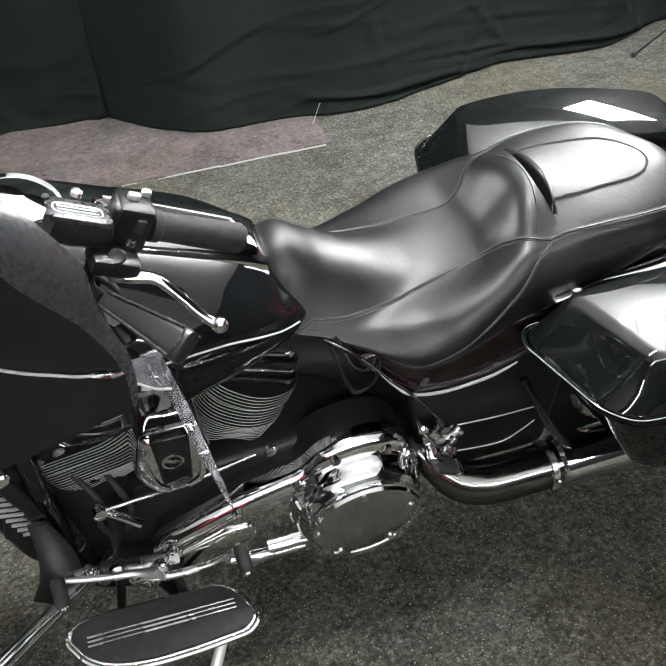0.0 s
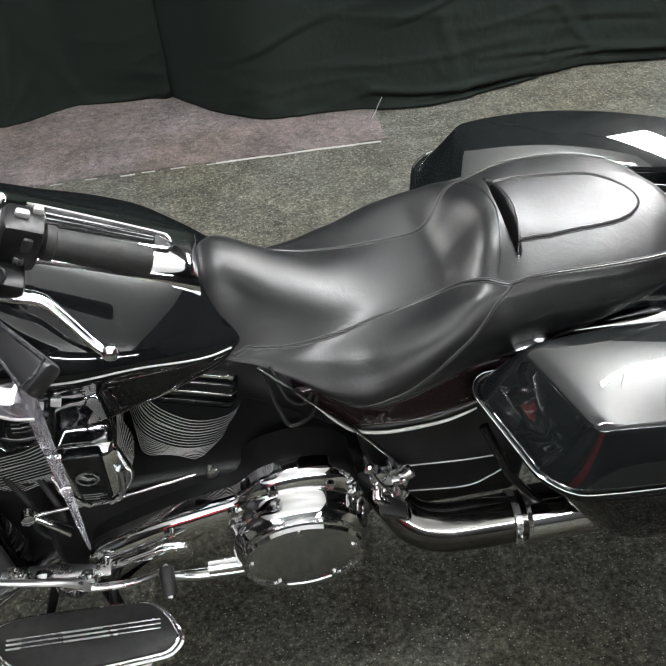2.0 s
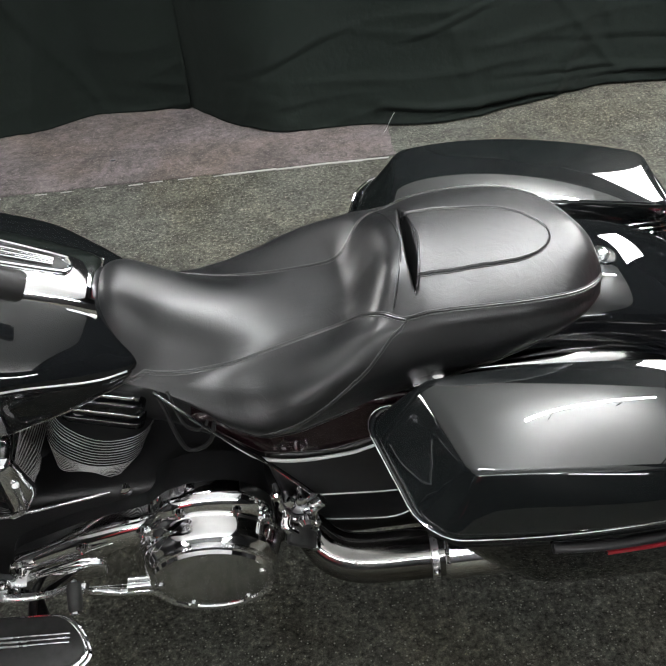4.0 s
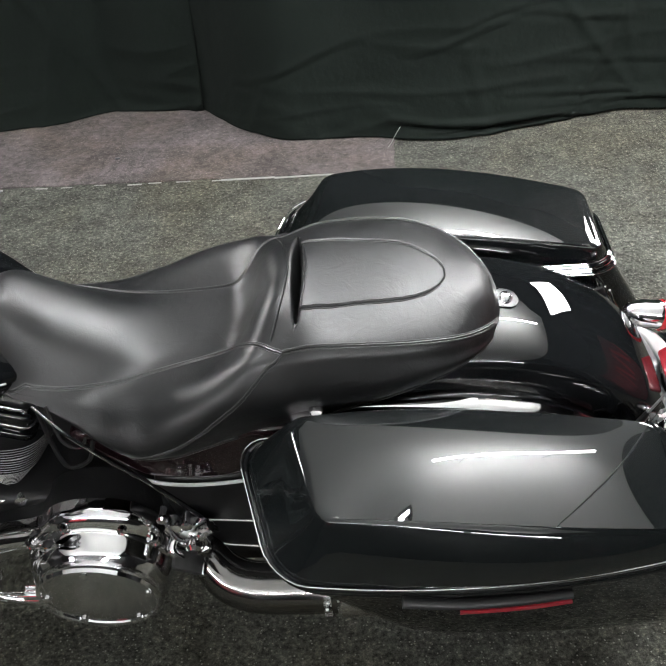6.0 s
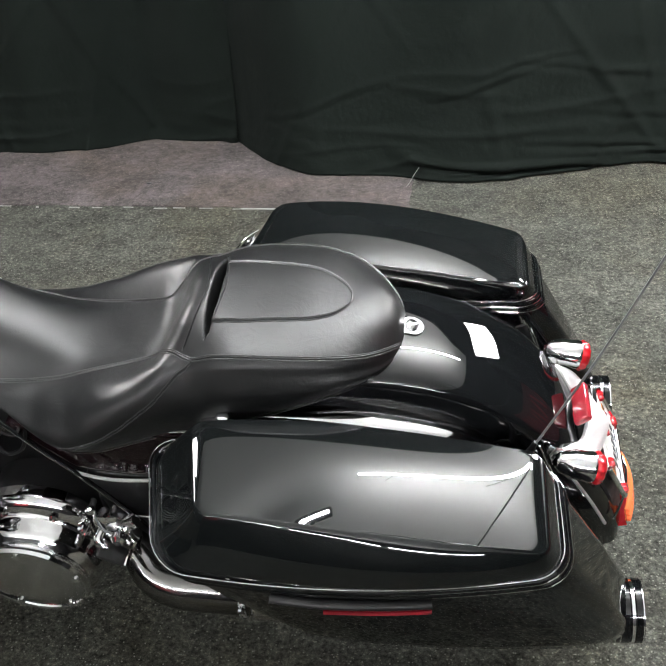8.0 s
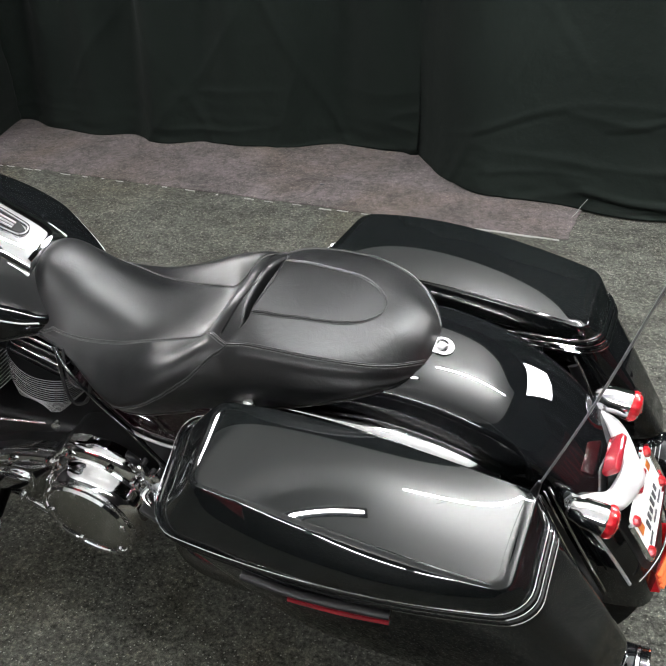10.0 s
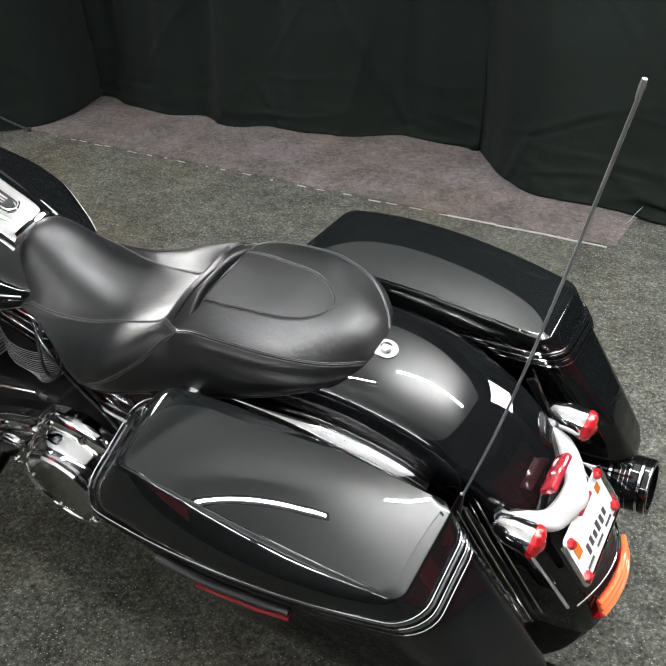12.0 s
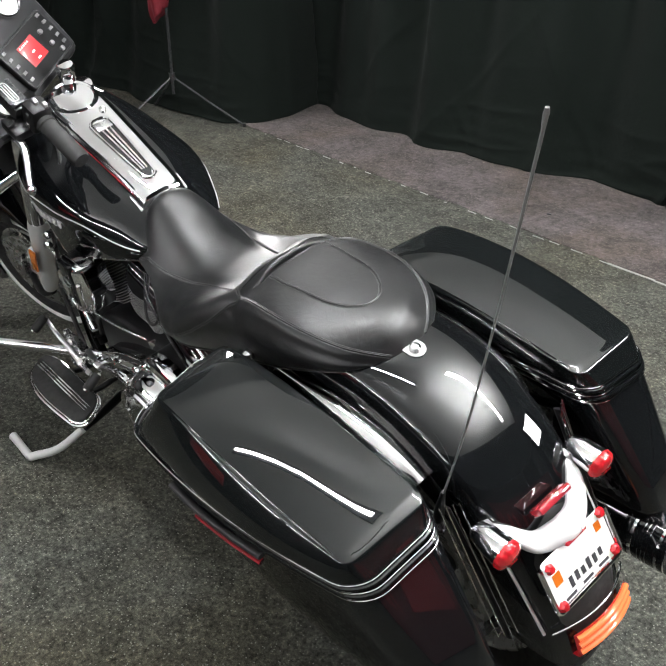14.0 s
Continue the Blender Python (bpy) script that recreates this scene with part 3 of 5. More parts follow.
# --- rear wheel
def wheel(centre, r, w, parent, name, spokes, m=None, band=False):
    c = Vector(centre)
    k = w / 2
    tyre = lathe([(-k * 0.8, r - 0.09), (-k, r - 0.055), (-k * 0.9, r - 0.02), (-k * 0.55, r - 0.005), (0, r), (k * 0.55, r - 0.005), (k * 0.9, r - 0.02), (k, r - 0.055), (k * 0.8, r - 0.09)], c, (0, 1, 0), 56, caps=(False, False))
    rim = lathe([(-k * 0.8, r - 0.09), (-k * 0.85, r - 0.098), (-k * 0.7, r - 0.11), (0, r - 0.12), (k * 0.7, r - 0.11), (k * 0.85, r - 0.098), (k * 0.8, r - 0.09)], c, (0, 1, 0), 56, caps=(False, False))
    hub = lathe([(-k * 0.8, 0.0), (-k * 0.8, 0.04), (k * 0.8, 0.04), (k * 0.8, 0.0)], c, (0, 1, 0), 24)
    disc = lathe([(-k * 1.02, 0.075), (-k * 1.02, 0.145), (-k * 0.95, 0.145), (-k * 0.95, 0.075), (-k * 1.02, 0.075)], c, (0, 1, 0), 40, caps=(False, False))
    web = bmesh.new()
    for a in np.linspace(0, 2 * math.pi, spokes, endpoint=False):
        d = Vector((math.cos(a), 0, math.sin(a)))
        tube([c + d * 0.03, c + d * 0.1, c + d * (r - 0.11)], [0.02, 0.013, 0.016], 8, bm=web)
    ring = lathe([(-k * 1.01, r - 0.056), (-k * 1.05, r - 0.050), (-k * 1.04, r - 0.034), (-k * 0.97, r - 0.026)], c, (0, 1, 0), 56, caps=(False, False))
    meshes = [tyre, rim, hub, disc, web, ring]
    if m is not None:
        for b in meshes:
            moved(b, m)
    ob = part(name, meshes[0], RUBBER, parent, "black road tyre on a cast wheel")
    for nm, b, mt in (("rim", meshes[1], STEEL), ("hub", meshes[2], CAST), ("brake_disc", meshes[3], STEEL), ("spokes", meshes[4], CAST)):
        part(nm, b, mt, ob)
    if band:
        part("pale_band", meshes[5], WHITE, ob, "pale band round the tyre wall")
    else:
        meshes[5].free()
    return ob


wheel((0.575, 0, 0.315), 0.315, 0.16, bike, "rear_wheel", 9)


# --- saddlebags
def quad_ring(c, scale=1.0, r=0.22, bulge=(0, 0, 0, 0), n=22, dome=0.0, ry=0.48):
    """A rounded ring over the four corners front-out, rear-out, rear-in, front-in; bulge swells the four sides."""
    uv = []
    for cx, cy, a0 in ((1, -1, -90), (1, 1, 0), (-1, 1, 90), (-1, -1, 180)):
        for a in np.linspace(a0, a0 + 90, 7):
            uv.append((cx * (1 - r) + r * math.cos(radians(a)), cy * (1 - ry) + ry * math.sin(radians(a))))
    dense = []
    for a, b in zip(uv, uv[1:] + uv[:1]):
        steps = n if math.dist(a, b) > 0.5 else 1
        dense += [(a[0] + (b[0] - a[0]) * t, a[1] + (b[1] - a[1]) * t) for t in np.linspace(0, 1, steps, endpoint=False)]
    c = [np.array(p, float) for p in c]
    mid = sum(c) / 4
    out = []
    for u, v in dense:
        u, v = u * scale, v * scale
        p = ((1 - u) * (1 - v) * c[0] + (1 + u) * (1 - v) * c[1] + (1 + u) * (1 + v) * c[2] + (1 - u) * (1 + v) * c[3]) / 4
        outw = (c[0] + c[1]) / 2 - mid
        outw = outw / np.linalg.norm(outw)
        p = p + outw * (bulge[0] * max(0, -v) * (1 - u * u) - bulge[2] * max(0, v) * (1 - u * u))
        rear = np.array([1.0, 0, 0])
        p = p + rear * (bulge[1] * max(0, u) * (1 - v * v) - bulge[3] * max(0, -u) * (1 - v * v))
        out.append(p + np.array((0, 0, dome * (1 - u * u) * (1 - v * v))))
    return out


def mix(a, b, t):
    return [np.array(p) * (1 - t) + np.array(q) * t for p, q in zip(a, b)]


TRIM = [(0.165, 0.405, 0.670), (0.730, 0.366, 0.652), (0.728, 0.185, 0.655), (0.100, 0.172, 0.655)]
TOP = [(0.224, 0.362, 0.738), (0.702, 0.358, 0.690), (0.704, 0.188, 0.690), (0.176, 0.185, 0.726)]
BOTTOM = [(0.32, 0.345, 0.36), (0.874, 0.335, 0.385), (0.892, 0.205, 0.385), (0.32, 0.205, 0.36)]


def lid_lift(x):
    s = min(1.0, max(0.0, (x - 0.185) / 0.51)) ** 0.78
    return 0.026 * math.sin(math.pi * s)


def saddlebag(side):
    # the bag on the high side hangs lower on its mount, its lid a little fuller
    sag, rise = (0.125, 0.075) if side > 0 else (0.0, 0.0)

    def s(points):
        return [(p[0], side * p[1], p[2] - sag * p[1]) for p in points]

    body_rings = [quad_ring(mix(TRIM, BOTTOM, t), k, r, (b, 0, 0, 0)) for t, k, r, b in ((-0.01, 0.97, 0.16, 0.026), (0.05, 0.975, 0.16, 0.027), (0.25, 0.98, 0.17, 0.028), (0.55, 0.98, 0.19, 0.026), (0.85, 0.97, 0.22, 0.020), (0.96, 0.93, 0.25, 0.016), (1.0, 0.84, 0.28, 0.01))]
    bag = part("saddlebag", skin([s(r) for r in body_rings]), GLOSS, bike, "glossy black hard saddlebag with a chrome-edged lid", 60)
    lid_rings = []
    for t, k, b, c in ((0.04, 0.985, 0.026, 0.0), (0.10, 0.986, 0.0262, 0.002), (0.18, 0.986, 0.0264, 0.003), (0.30, 0.987, 0.0262, 0.005), (0.45, 0.987, 0.0255, 0.0065), (0.60, 0.987, 0.0242, 0.0065), (0.74, 0.988, 0.0222, 0.0055), (0.86, 0.988, 0.0198, 0.004), (0.955, 0.987, 0.0175, 0.002), (0.988, 0.984, 0.0165, 0.001), (1.003, 0.977, 0.016, 0.0), (1.009, 0.966, 0.016, 0.0)):
        ring = quad_ring(mix(TRIM, TOP, t), k, 0.16 - 0.08 * min(t, 1.0), (b + 0.060 * t * (1 - min(t, 1.0)), 0, c, 0), ry=0.48 - 0.27 * min(t, 1.0))
        lid_rings.append([p + np.array((0, 0, t * t * lid_lift(p[0]) + t * rise * (abs(p[1]) - 0.185))) for p in ring])
    for k in np.r_[np.linspace(0.945, 0.06, 24), 0.02]:
        ring = quad_ring(TOP, k, 0.08, (0.016 * k, 0, 0, 0), dome=0.009, ry=0.21)
        lid_rings.append([p + np.array((0, 0, lid_lift(p[0]) + 0.0024 + rise * (abs(p[1]) - 0.185))) for p in ring])
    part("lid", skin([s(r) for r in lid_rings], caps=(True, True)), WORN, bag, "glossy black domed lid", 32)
    for t, r, k, mt in ((-0.022, 0.0012, 0.996, CHROME), (0.0, 0.0042, 0.994, GLOSS), (0.026, 0.0013, 0.998, CHROME), (0.05, 0.0040, 0.992, GLOSS), (0.075, 0.0010, 0.996, CHROME)):
        loop_ = s(quad_ring(mix(TRIM, BOTTOM, t), k, 0.16, (0.028, 0, 0, 0)))
        part("trim", tube(loop_ + loop_[:2], r, 8, caps=(False, False)), mt, bag)
    # reflector bar under the lid edge
    bar = [(0.328, 0.422, 0.650), (0.40, 0.423, 0.644), (0.48, 0.416, 0.637), (0.545, 0.405, 0.629)]
    rb = tube(s(bar), 0.0085, 10, 16, flat=0.7)
    part("reflector_bar", rb, SATIN, bag)
    lens = [(p[0], p[1] + 0.003, p[2] - 0.012) for p in bar[1:]]
    part("reflector", tube(s(lens), 0.0065, 8, 14, flat=0.7), REFLECTOR, bag, "long red side reflector")
    lb = box((0.205, side * 0.158, 0.694 - sag * 0.158), (0.046, 0.022, 0.010), 0.004, (0, -12, 0))
    lathe([(0, 0.011), (0.014, 0.011), (0.017, 0.007)], (0.220, side * 0.160, 0.695 - sag * 0.158), (0, 0, 1), 16, lb)
    part("latch", lb, CHROME, bag, "chrome bag latch")
    return bag


saddlebag(-1)
saddlebag(1)

# --- chrome fender rails beside the fender
for side in (-1, 1):
    p = [(0.24, 0.140, 0.690), (0.34, 0.142, 0.692), (0.43, 0.140, 0.688), (0.52, 0.137, 0.668), (0.58, 0.134, 0.645), (0.625, 0.130, 0.620)]
    rail = part("fender_rail", tube([(a, side * b, c) for a, b, c in p], [0.004, 0.009, 0.021, 0.025, 0.025, 0.019], 14, 40, flat=0.55), CHROME, bike, "wide chrome rail between fender and saddlebag")
    part("rail_slot", tube([(0.45, side * 0.142, 0.694), (0.52, side * 0.139, 0.678), (0.59, side * 0.134, 0.650)], 0.0045, 8, 20, flat=0.9), STEEL, rail)
    part("lower_rail", tube([(0.22, side * 0.150, 0.655), (0.40, side * 0.152, 0.650), (0.56, side * 0.148, 0.610), (0.66, side * 0.140, 0.55)], 0.007, 8, 24), SATIN, rail)

# --- tail: turn signals, chrome arch, number plate, light band
def fluted(profile, centre, axis, lobes, depth, n=60):
    """A turned lens with shallow flutes round it."""
    a = Vector(axis).normalized()
    u = a.orthogonal().normalized()
    w = a.cross(u)
    c = Vector(centre)
    return skin([[c + a * s_ + (u * math.cos(k) + w * math.sin(k)) * r_ * (1 + depth * math.cos(lobes * k)) for k in np.linspace(0, 2 * math.pi, n, endpoint=False)] for s_, r_ in profile])


for side in (-1, 1):
    y = -0.008 + side * 0.122
    ts = part("turn_signal", lathe([(0, 0.010), (0.006, 0.017), (0.022, 0.0215), (0.026, 0.0235), (0.050, 0.0250), (0.054, 0.0262), (0.060, 0.0255)], (0.734, y, 0.592), (1, 0, -0.22), 28), CHROME, bike, "chrome bullet turn signal with a red lens")
    lens = part("lens", fluted([(0, 0.0250), (0.005, 0.0272), (0.012, 0.0258), (0.017, 0.0205), (0.020, 0.012), (0.021, 0.004)], (0.792, y, 0.579), (1, 0, -0.22), 12, 0.035), RED, ts, "bright red fluted lens")
    for k in (-1, 0, 1):
        part("lens_ridge", tube([(0.8135 - 0.0022 * abs(q), y + 0.0055 * k, 0.5745 + 0.0045 * q) for q in (-3, -1.5, 0, 1.5, 3)], 0.0011, 6), RED, lens)
    part("stem", tube([(0.745, y, 0.585), (0.738, -0.008 + side * 0.095, 0.565), (0.735, -0.008 + side * 0.07, 0.55)], 0.011, 10, 12), CHROME, ts)
    part("stem_nut", lathe([(0, 0.015), (0.010, 0.015), (0.012, 0.011)], (0.742, y - side * 0.014, 0.580), (0, -side, -0.5), 6), STEEL, ts)
arch = [(0.745, -0.105, 0.572), (0.772, -0.090, 0.566), (0.800, -0.060, 0.542), (0.815, -0.022, 0.544), (0.818, -0.004, 0.546), (0.815, 0.014, 0.544), (0.800, 0.046, 0.542), (0.772, 0.076, 0.566), (0.745, 0.092, 0.572)]
ar = part("light_bar", strip(arch, [0.010, 0.014, 0.019, 0.022, 0.023, 0.022, 0.019, 0.014, 0.010], (0.86, 0, -0.5), 0.008, 56), BRIGHT, bike, "curved chrome bracket carrying the turn signals")
part("brake_lamp", box((0.786, -0.004, 0.584), (0.014, 0.078, 0.032), 0.005, (0, 42, 0)), DARKRED, ar, "dark red brake lamp")
part("lower_lamp", box((0.832, -0.004, 0.532), (0.008, 0.050, 0.014), 0.003, (0, 55, 0)), DARKRED, ar, "small dark red lamp under the bracket")
PT = Matrix.Translation((0.846, -0.008, 0.4890)) @ Euler((0, radians(64), 0)).to_matrix().to_4x4() @ Euler((0, 0, radians(90))).to_matrix().to_4x4()
plate = part("number_plate", moved(slab(rounded([(-0.080, -0.046), (0.080, -0.046), (0.080, 0.046), (-0.080, 0.046)], 0.01), 0, 0.002, "z", 0.0008, segments=1), PT), WHITE, bike, "white number plate in a chrome frame with red bolts")
fr = bmesh.new()
tube([(x, y, 0.003) for x, y in rounded([(-0.085, 0.048), (-0.085, -0.050), (0.085, -0.050), (0.085, 0.048)], 0.012)[3:-3]], 0.0046, 8, bm=fr)
part("plate_frame", moved(fr, PT), CHROME, plate)
for x, y in ((-0.066, 0.030), (0.072, 0.040), (0.072, -0.036), (-0.070, -0.042)):
    part("bolt", moved(fluted([(0, 0.0085), (0.005, 0.0085), (0.009, 0.006), (0.010, 0.001)], (x, y, 0.002), (0, 0, 1), 6, 0.10, 24), PT), RED, plate)
for k in range(6):
    part("character_bar", moved(box((-0.034 + k * 0.0155, -0.020 + 0.002 * (k % 2), 0.0025), (0.0085, 0.020 - 0.003 * (k % 3), 0.001), 0.0), PT), INK, plate)
for x in (-0.045, 0.0, 0.042):
    part("caption_bar", moved(box((x, -0.0395, 0.0025), (0.026, 0.005, 0.001), 0.0), PT), INK, plate)
part("sticker", moved(box((-0.058, 0.004, 0.0027), (0.018, 0.022, 0.001), 0.0), PT), AMBER, plate, "orange renewal sticker")
part("sticker", moved(box((0.058, 0.022, 0.0027), (0.014, 0.016, 0.001), 0.0), PT), AMBER, plate, "orange renewal sticker")
part("plate_bracket", moved(box((0, 0.0, -0.012), (0.10, 0.09, 0.02), 0.004), PT), SATIN, plate)
lens_back = [[(x - 0.02 * (y / 0.085) ** 2, y, z - 0.012 * (y / 0.085) ** 2) for y in np.linspace(-0.070, 0.078, 15)] for x, z in ((0.896, 0.384), (0.909, 0.334), (0.890, 0.328))]
tl = part("tail_light", skin(lens_back, closed=False), RED, bike, "ribbed orange-red light band across the fender tip")
for k in range(3):
    z = 0.375 - 0.0155 * k
    pts = [(0.9015 + 0.0035 * k - 0.02 * (y / 0.085) ** 2, y, z - 0.012 * (y / 0.085) ** 2) for y in np.linspace(-0.066, 0.074, 15)]
    part("lens_rib", tube(pts, 0.0050, 8), RIB, tl, "orange lens rib")
part("tail_trim", tube([(0.890 - 0.03 * (y / 0.095) ** 2, y, 0.400 - 0.016 * (y / 0.095) ** 2) for y in np.linspace(-0.096, 0.096, 17)], 0.0022, 8), CHROME, bike)

# --- chrome struts and edge strips beside the tail
for side in (-1, 1):
    for x, y, r in ((0.688, 0.158, 0.0014), (0.694, 0.149, 0.0020), (0.700, 0.139, 0.0014), (0.706, 0.130, 0.0018)):
        part("bag_strut", tube([(x, side * y, 0.628), (x + 0.045, side * (y - 0.003), 0.510), (x + 0.104, side * (y - 0.006), 0.372)], r, 8, 16), CHROME, bike, "thin chrome strut between fender and saddlebag")
    part("strut_plate", tube([(0.690, side * 0.144, 0.618), (0.742, side * 0.140, 0.505), (0.802, side * 0.137, 0.365)], 0.010, 10, 16, flat=0.35), SATIN, bike)
    part("edge_strip", tube([(0.772, side * 0.106, 0.515), (0.812, side * 0.104, 0.445), (0.846, side * 0.100, 0.375)], 0.0030, 8, 16), BRIGHT, bike)

# --- aerial
an = part("aerial", tube([(0.695, -0.151, 0.66), (0.76, -0.152, 0.86), (0.83, -0.153, 1.11), (0.889, -0.154, 1.335)], [0.0018, 0.0018, 0.0018, 0.0022], 8, 24), WHIP, bike, "thin dark grey whip aerial leaning to the rear")
part("tip", tube([(0.886, -0.154, 1.326), (0.889, -0.154, 1.338), (0.8905, -0.154, 1.345)], [0.0022, 0.0032, 0.0024], 10), WHIP, an)
part("base", tube([(0.676, -0.151, 0.585), (0.682, -0.151, 0.612), (0.695, -0.151, 0.665)], [0.009, 0.009, 0.0035], 12), SATIN, an)
co = [(0.664 + 0.022 * math.cos(a), -0.150, 0.57 + 0.02 * math.sin(a)) for a in np.linspace(0, 6, 16)]
part("cable", tube(co, 0.003, 6, 24), RUBBER, an)

# --- exhausts
for side in (-1, 1):
    pipe = tube([(-0.03, side * 0.145, 0.345), (0.005, side * 0.180, 0.318), (0.038, side * 0.207, 0.296), (0.085, side * 0.222, 0.288), (0.16, side * 0.225, 0.287), (0.232, side * 0.225, 0.288)], [0.026, 0.034, 0.041, 0.044, 0.045, 0.045], 28, 40)
    mu = part("muffler", pipe, HEADER, bike, "long chrome muffler with a black ribbed tip")
    part("silencer", tube([(0.228, side * 0.225, 0.288), (0.236, side * 0.225, 0.288), (0.30, side * 0.226, 0.29), (0.60, side * 0.23, 0.30), (0.80, side * 0.232, 0.312)], [0.046, 0.0525, 0.0515, 0.05, 0.05], 28), CHROME, mu)
    part("clamp_band", lathe([(0, 0.046), (0.001, 0.0495), (0.012, 0.0495), (0.013, 0.046)], (0.205, side * 0.225, 0.2875), (1, 0, 0.02), 32, caps=(False, False)), STEEL, mu)
    part("clamp_screw", lathe([(0, 0.006), (0.012, 0.006), (0.015, 0.003), (0.015, 0)], (0.211, side * 0.268, 0.305), (0, side, 0.4), 10), CHROME, mu)
    tip = lathe([(0, 0.050), (0.004, 0.054), (0.02, 0.054), (0.022, 0.050), (0.03, 0.050), (0.032, 0.054), (0.075, 0.054), (0.078, 0.051), (0.083, 0.051), (0.085, 0.054), (0.098, 0.053), (0.098, 0.043), (0.03, 0.040)], (0.80, side * 0.232, 0.312), (1, 0, 0.06), 32)
    part("tip", tip, GLOSS, mu, "black tip with machined rings")
    for q, w in ((0.004, 0.003), (0.026, 0.005), (0.044, 0.0012), (0.052, 0.0012), (0.060, 0.0012), (0.080, 0.004), (0.096, 0.0015)):
        part("ring", lathe([(q - w, 0.0515), (q - w * 0.6, 0.0548), (q + w * 0.6, 0.0548), (q + w, 0.0515)], (0.80, side * 0.232, 0.312), (1, 0, 0.06), 32, caps=(False, False)), CHROME, mu)
part("exhaust_pipe", tube([(-0.12, -0.04, 0.36), (-0.07, -0.10, 0.36), (-0.025, -0.148, 0.342)], 0.024, 16, 24), SATIN, bike, "dark exhaust pipe behind the engine cover")

# guard bars before the bags
for side in (-1, 1):
    q = [(0.150, 0.175, 0.520), (0.170, 0.205, 0.478), (0.201, 0.222, 0.413), (0.258, 0.226, 0.328), (0.322, 0.226, 0.276), (0.40, 0.226, 0.252)]
    gd = part("bag_guard", tube([(x, side * y, z) for x, y, z in q], 0.0085, 12, 30), GLOSS, bike, "glossy black guard bar bent before the saddlebag")
    part("guard_edge", tube([(x - 0.005, side * (y + 0.006), z + 0.004) for x, y, z in q[1:]], 0.0012, 6, 24), CHROME, gd)

# --- fuel tank and console
TX = [-0.74, -0.70, -0.64, -0.56, -0.46, -0.36, -0.28, -0.235, -0.205, -0.19]
T_TOP = [0.90, 0.950, 0.976, 0.956, 0.912, 0.866, 0.826, 0.785, 0.757, 0.742]
T_WIDE = [0.06, 0.125, 0.170, 0.188, 0.186, 0.168, 0.137, 0.112, 0.085, 0.05]
T_WZ = [0.82, 0.822, 0.820, 0.810, 0.800, 0.786, 0.750, 0.733, 0.730, 0.745]
T_LY = [0.05, 0.105, 0.135, 0.150, 0.150, 0.142, 0.122, 0.102, 0.075, 0.045]
T_LZ = [0.68, 0.640, 0.618, 0.622, 0.652, 0.680, 0.697, 0.704, 0.712, 0.735]


def tank_half(x):
    g = lambda t: float(curve_at(TX, t, x))
    t, w, wz, ly, lz = g(T_TOP), g(T_WIDE), g(T_WZ), g(T_LY), g(T_LZ)
    return spline([(0, t), (w * 0.42, t - 0.010), (w * 0.78, wz + (t - wz) * 0.52), (w * 0.97, wz + (t - wz) * 0.18), (w, wz - 0.004), (w * 0.93, wz - (wz - lz) * 0.35), (ly + 0.008, lz + 0.018), (ly, lz), (ly - 0.03, lz - 0.004)], 37)


rows = []
for x in np.r_[np.linspace(-0.74, -0.66, 10), np.linspace(-0.65, -0.26, 30), np.linspace(-0.25, -0.19, 12)]:
    h = tank_half(x)
    rows.append([(x, -q[0], q[1]) for q in h[:0:-1]] + [(x, q[0], q[1]) for q in h])
tank = part("fuel_tank", skin(rows), GLOSS, bike, "glossy black teardrop fuel tank", 60)
for side in (-1, 1):
    pts = []
    for x in np.linspace(-0.66, -0.235, 18):
        q = tank_half(x)
        pts.append((x, side * (q[32][0] + 0.001), q[32][1]))
    part("tank_seam", tube(pts, 0.0022, 8, 36), CHROME, tank)
    em = bmesh.new()
    for k in range(7):
        x = -0.620 + k * 0.024
        q = tank_half(x)
        box((x, side * (q[22][0] + 0.002), q[22][1] - 0.004), (0.014, 0.004, 0.016), 0.001, (0, 17, 0), em, 1)
    part("tank_badge", em, BRIGHT, tank, "small raised chrome badge")


for side in (-1, 1):
    line = [(x, float(curve_at(TX, T_WIDE, x)) + 0.0006, float(curve_at(TX, T_WZ, x))) for x in np.linspace(-0.68, -0.232, 16)]
    part("tank_stripe", tube([(a, side * b, c) for a, b, c in line], 0.0017, 8, 50), BRIGHT, tank, "thin chrome line round the tank side")


def top_of_tank(x):
    return float(curve_at(TX, T_TOP, x))


rows = []
for x in np.linspace(-0.60, -0.262, 30):
    w = float(np.interp(x, [-0.60, -0.50, -0.36, -0.222], [0.062, 0.060, 0.054, 0.048]))
    z = top_of_tank(x) + 0.012
    rows.append([(x, y * w, z - d) for y, d in ((-1.19, 0.030), (-1.16, 0.021), (-1.06, 0.011), (-0.93, 0.0050), (-0.8, 0.0015), (-0.4, -0.0015), (0, -0.002), (0.4, -0.0015), (0.8, 0.0015), (0.93, 0.0050), (1.06, 0.011), (1.16, 0.021), (1.19, 0.030))])
console = part("tank_console", skin(rows), CHROME, bike, "bright chrome console along the top of the tank", 50)
for side in (-1, 1):
    lip = [(x, side * (float(np.interp(x, [-0.60, -0.50, -0.36, -0.222], [0.062, 0.060, 0.054, 0.048])) * 1.19 + 0.001), top_of_tank(x) - 0.014) for x in np.linspace(-0.59, -0.264, 14)]
    part("console_lip", tube(lip, 0.0030, 8, 40), BRIGHT, console, "bright lip where the console meets the tank")
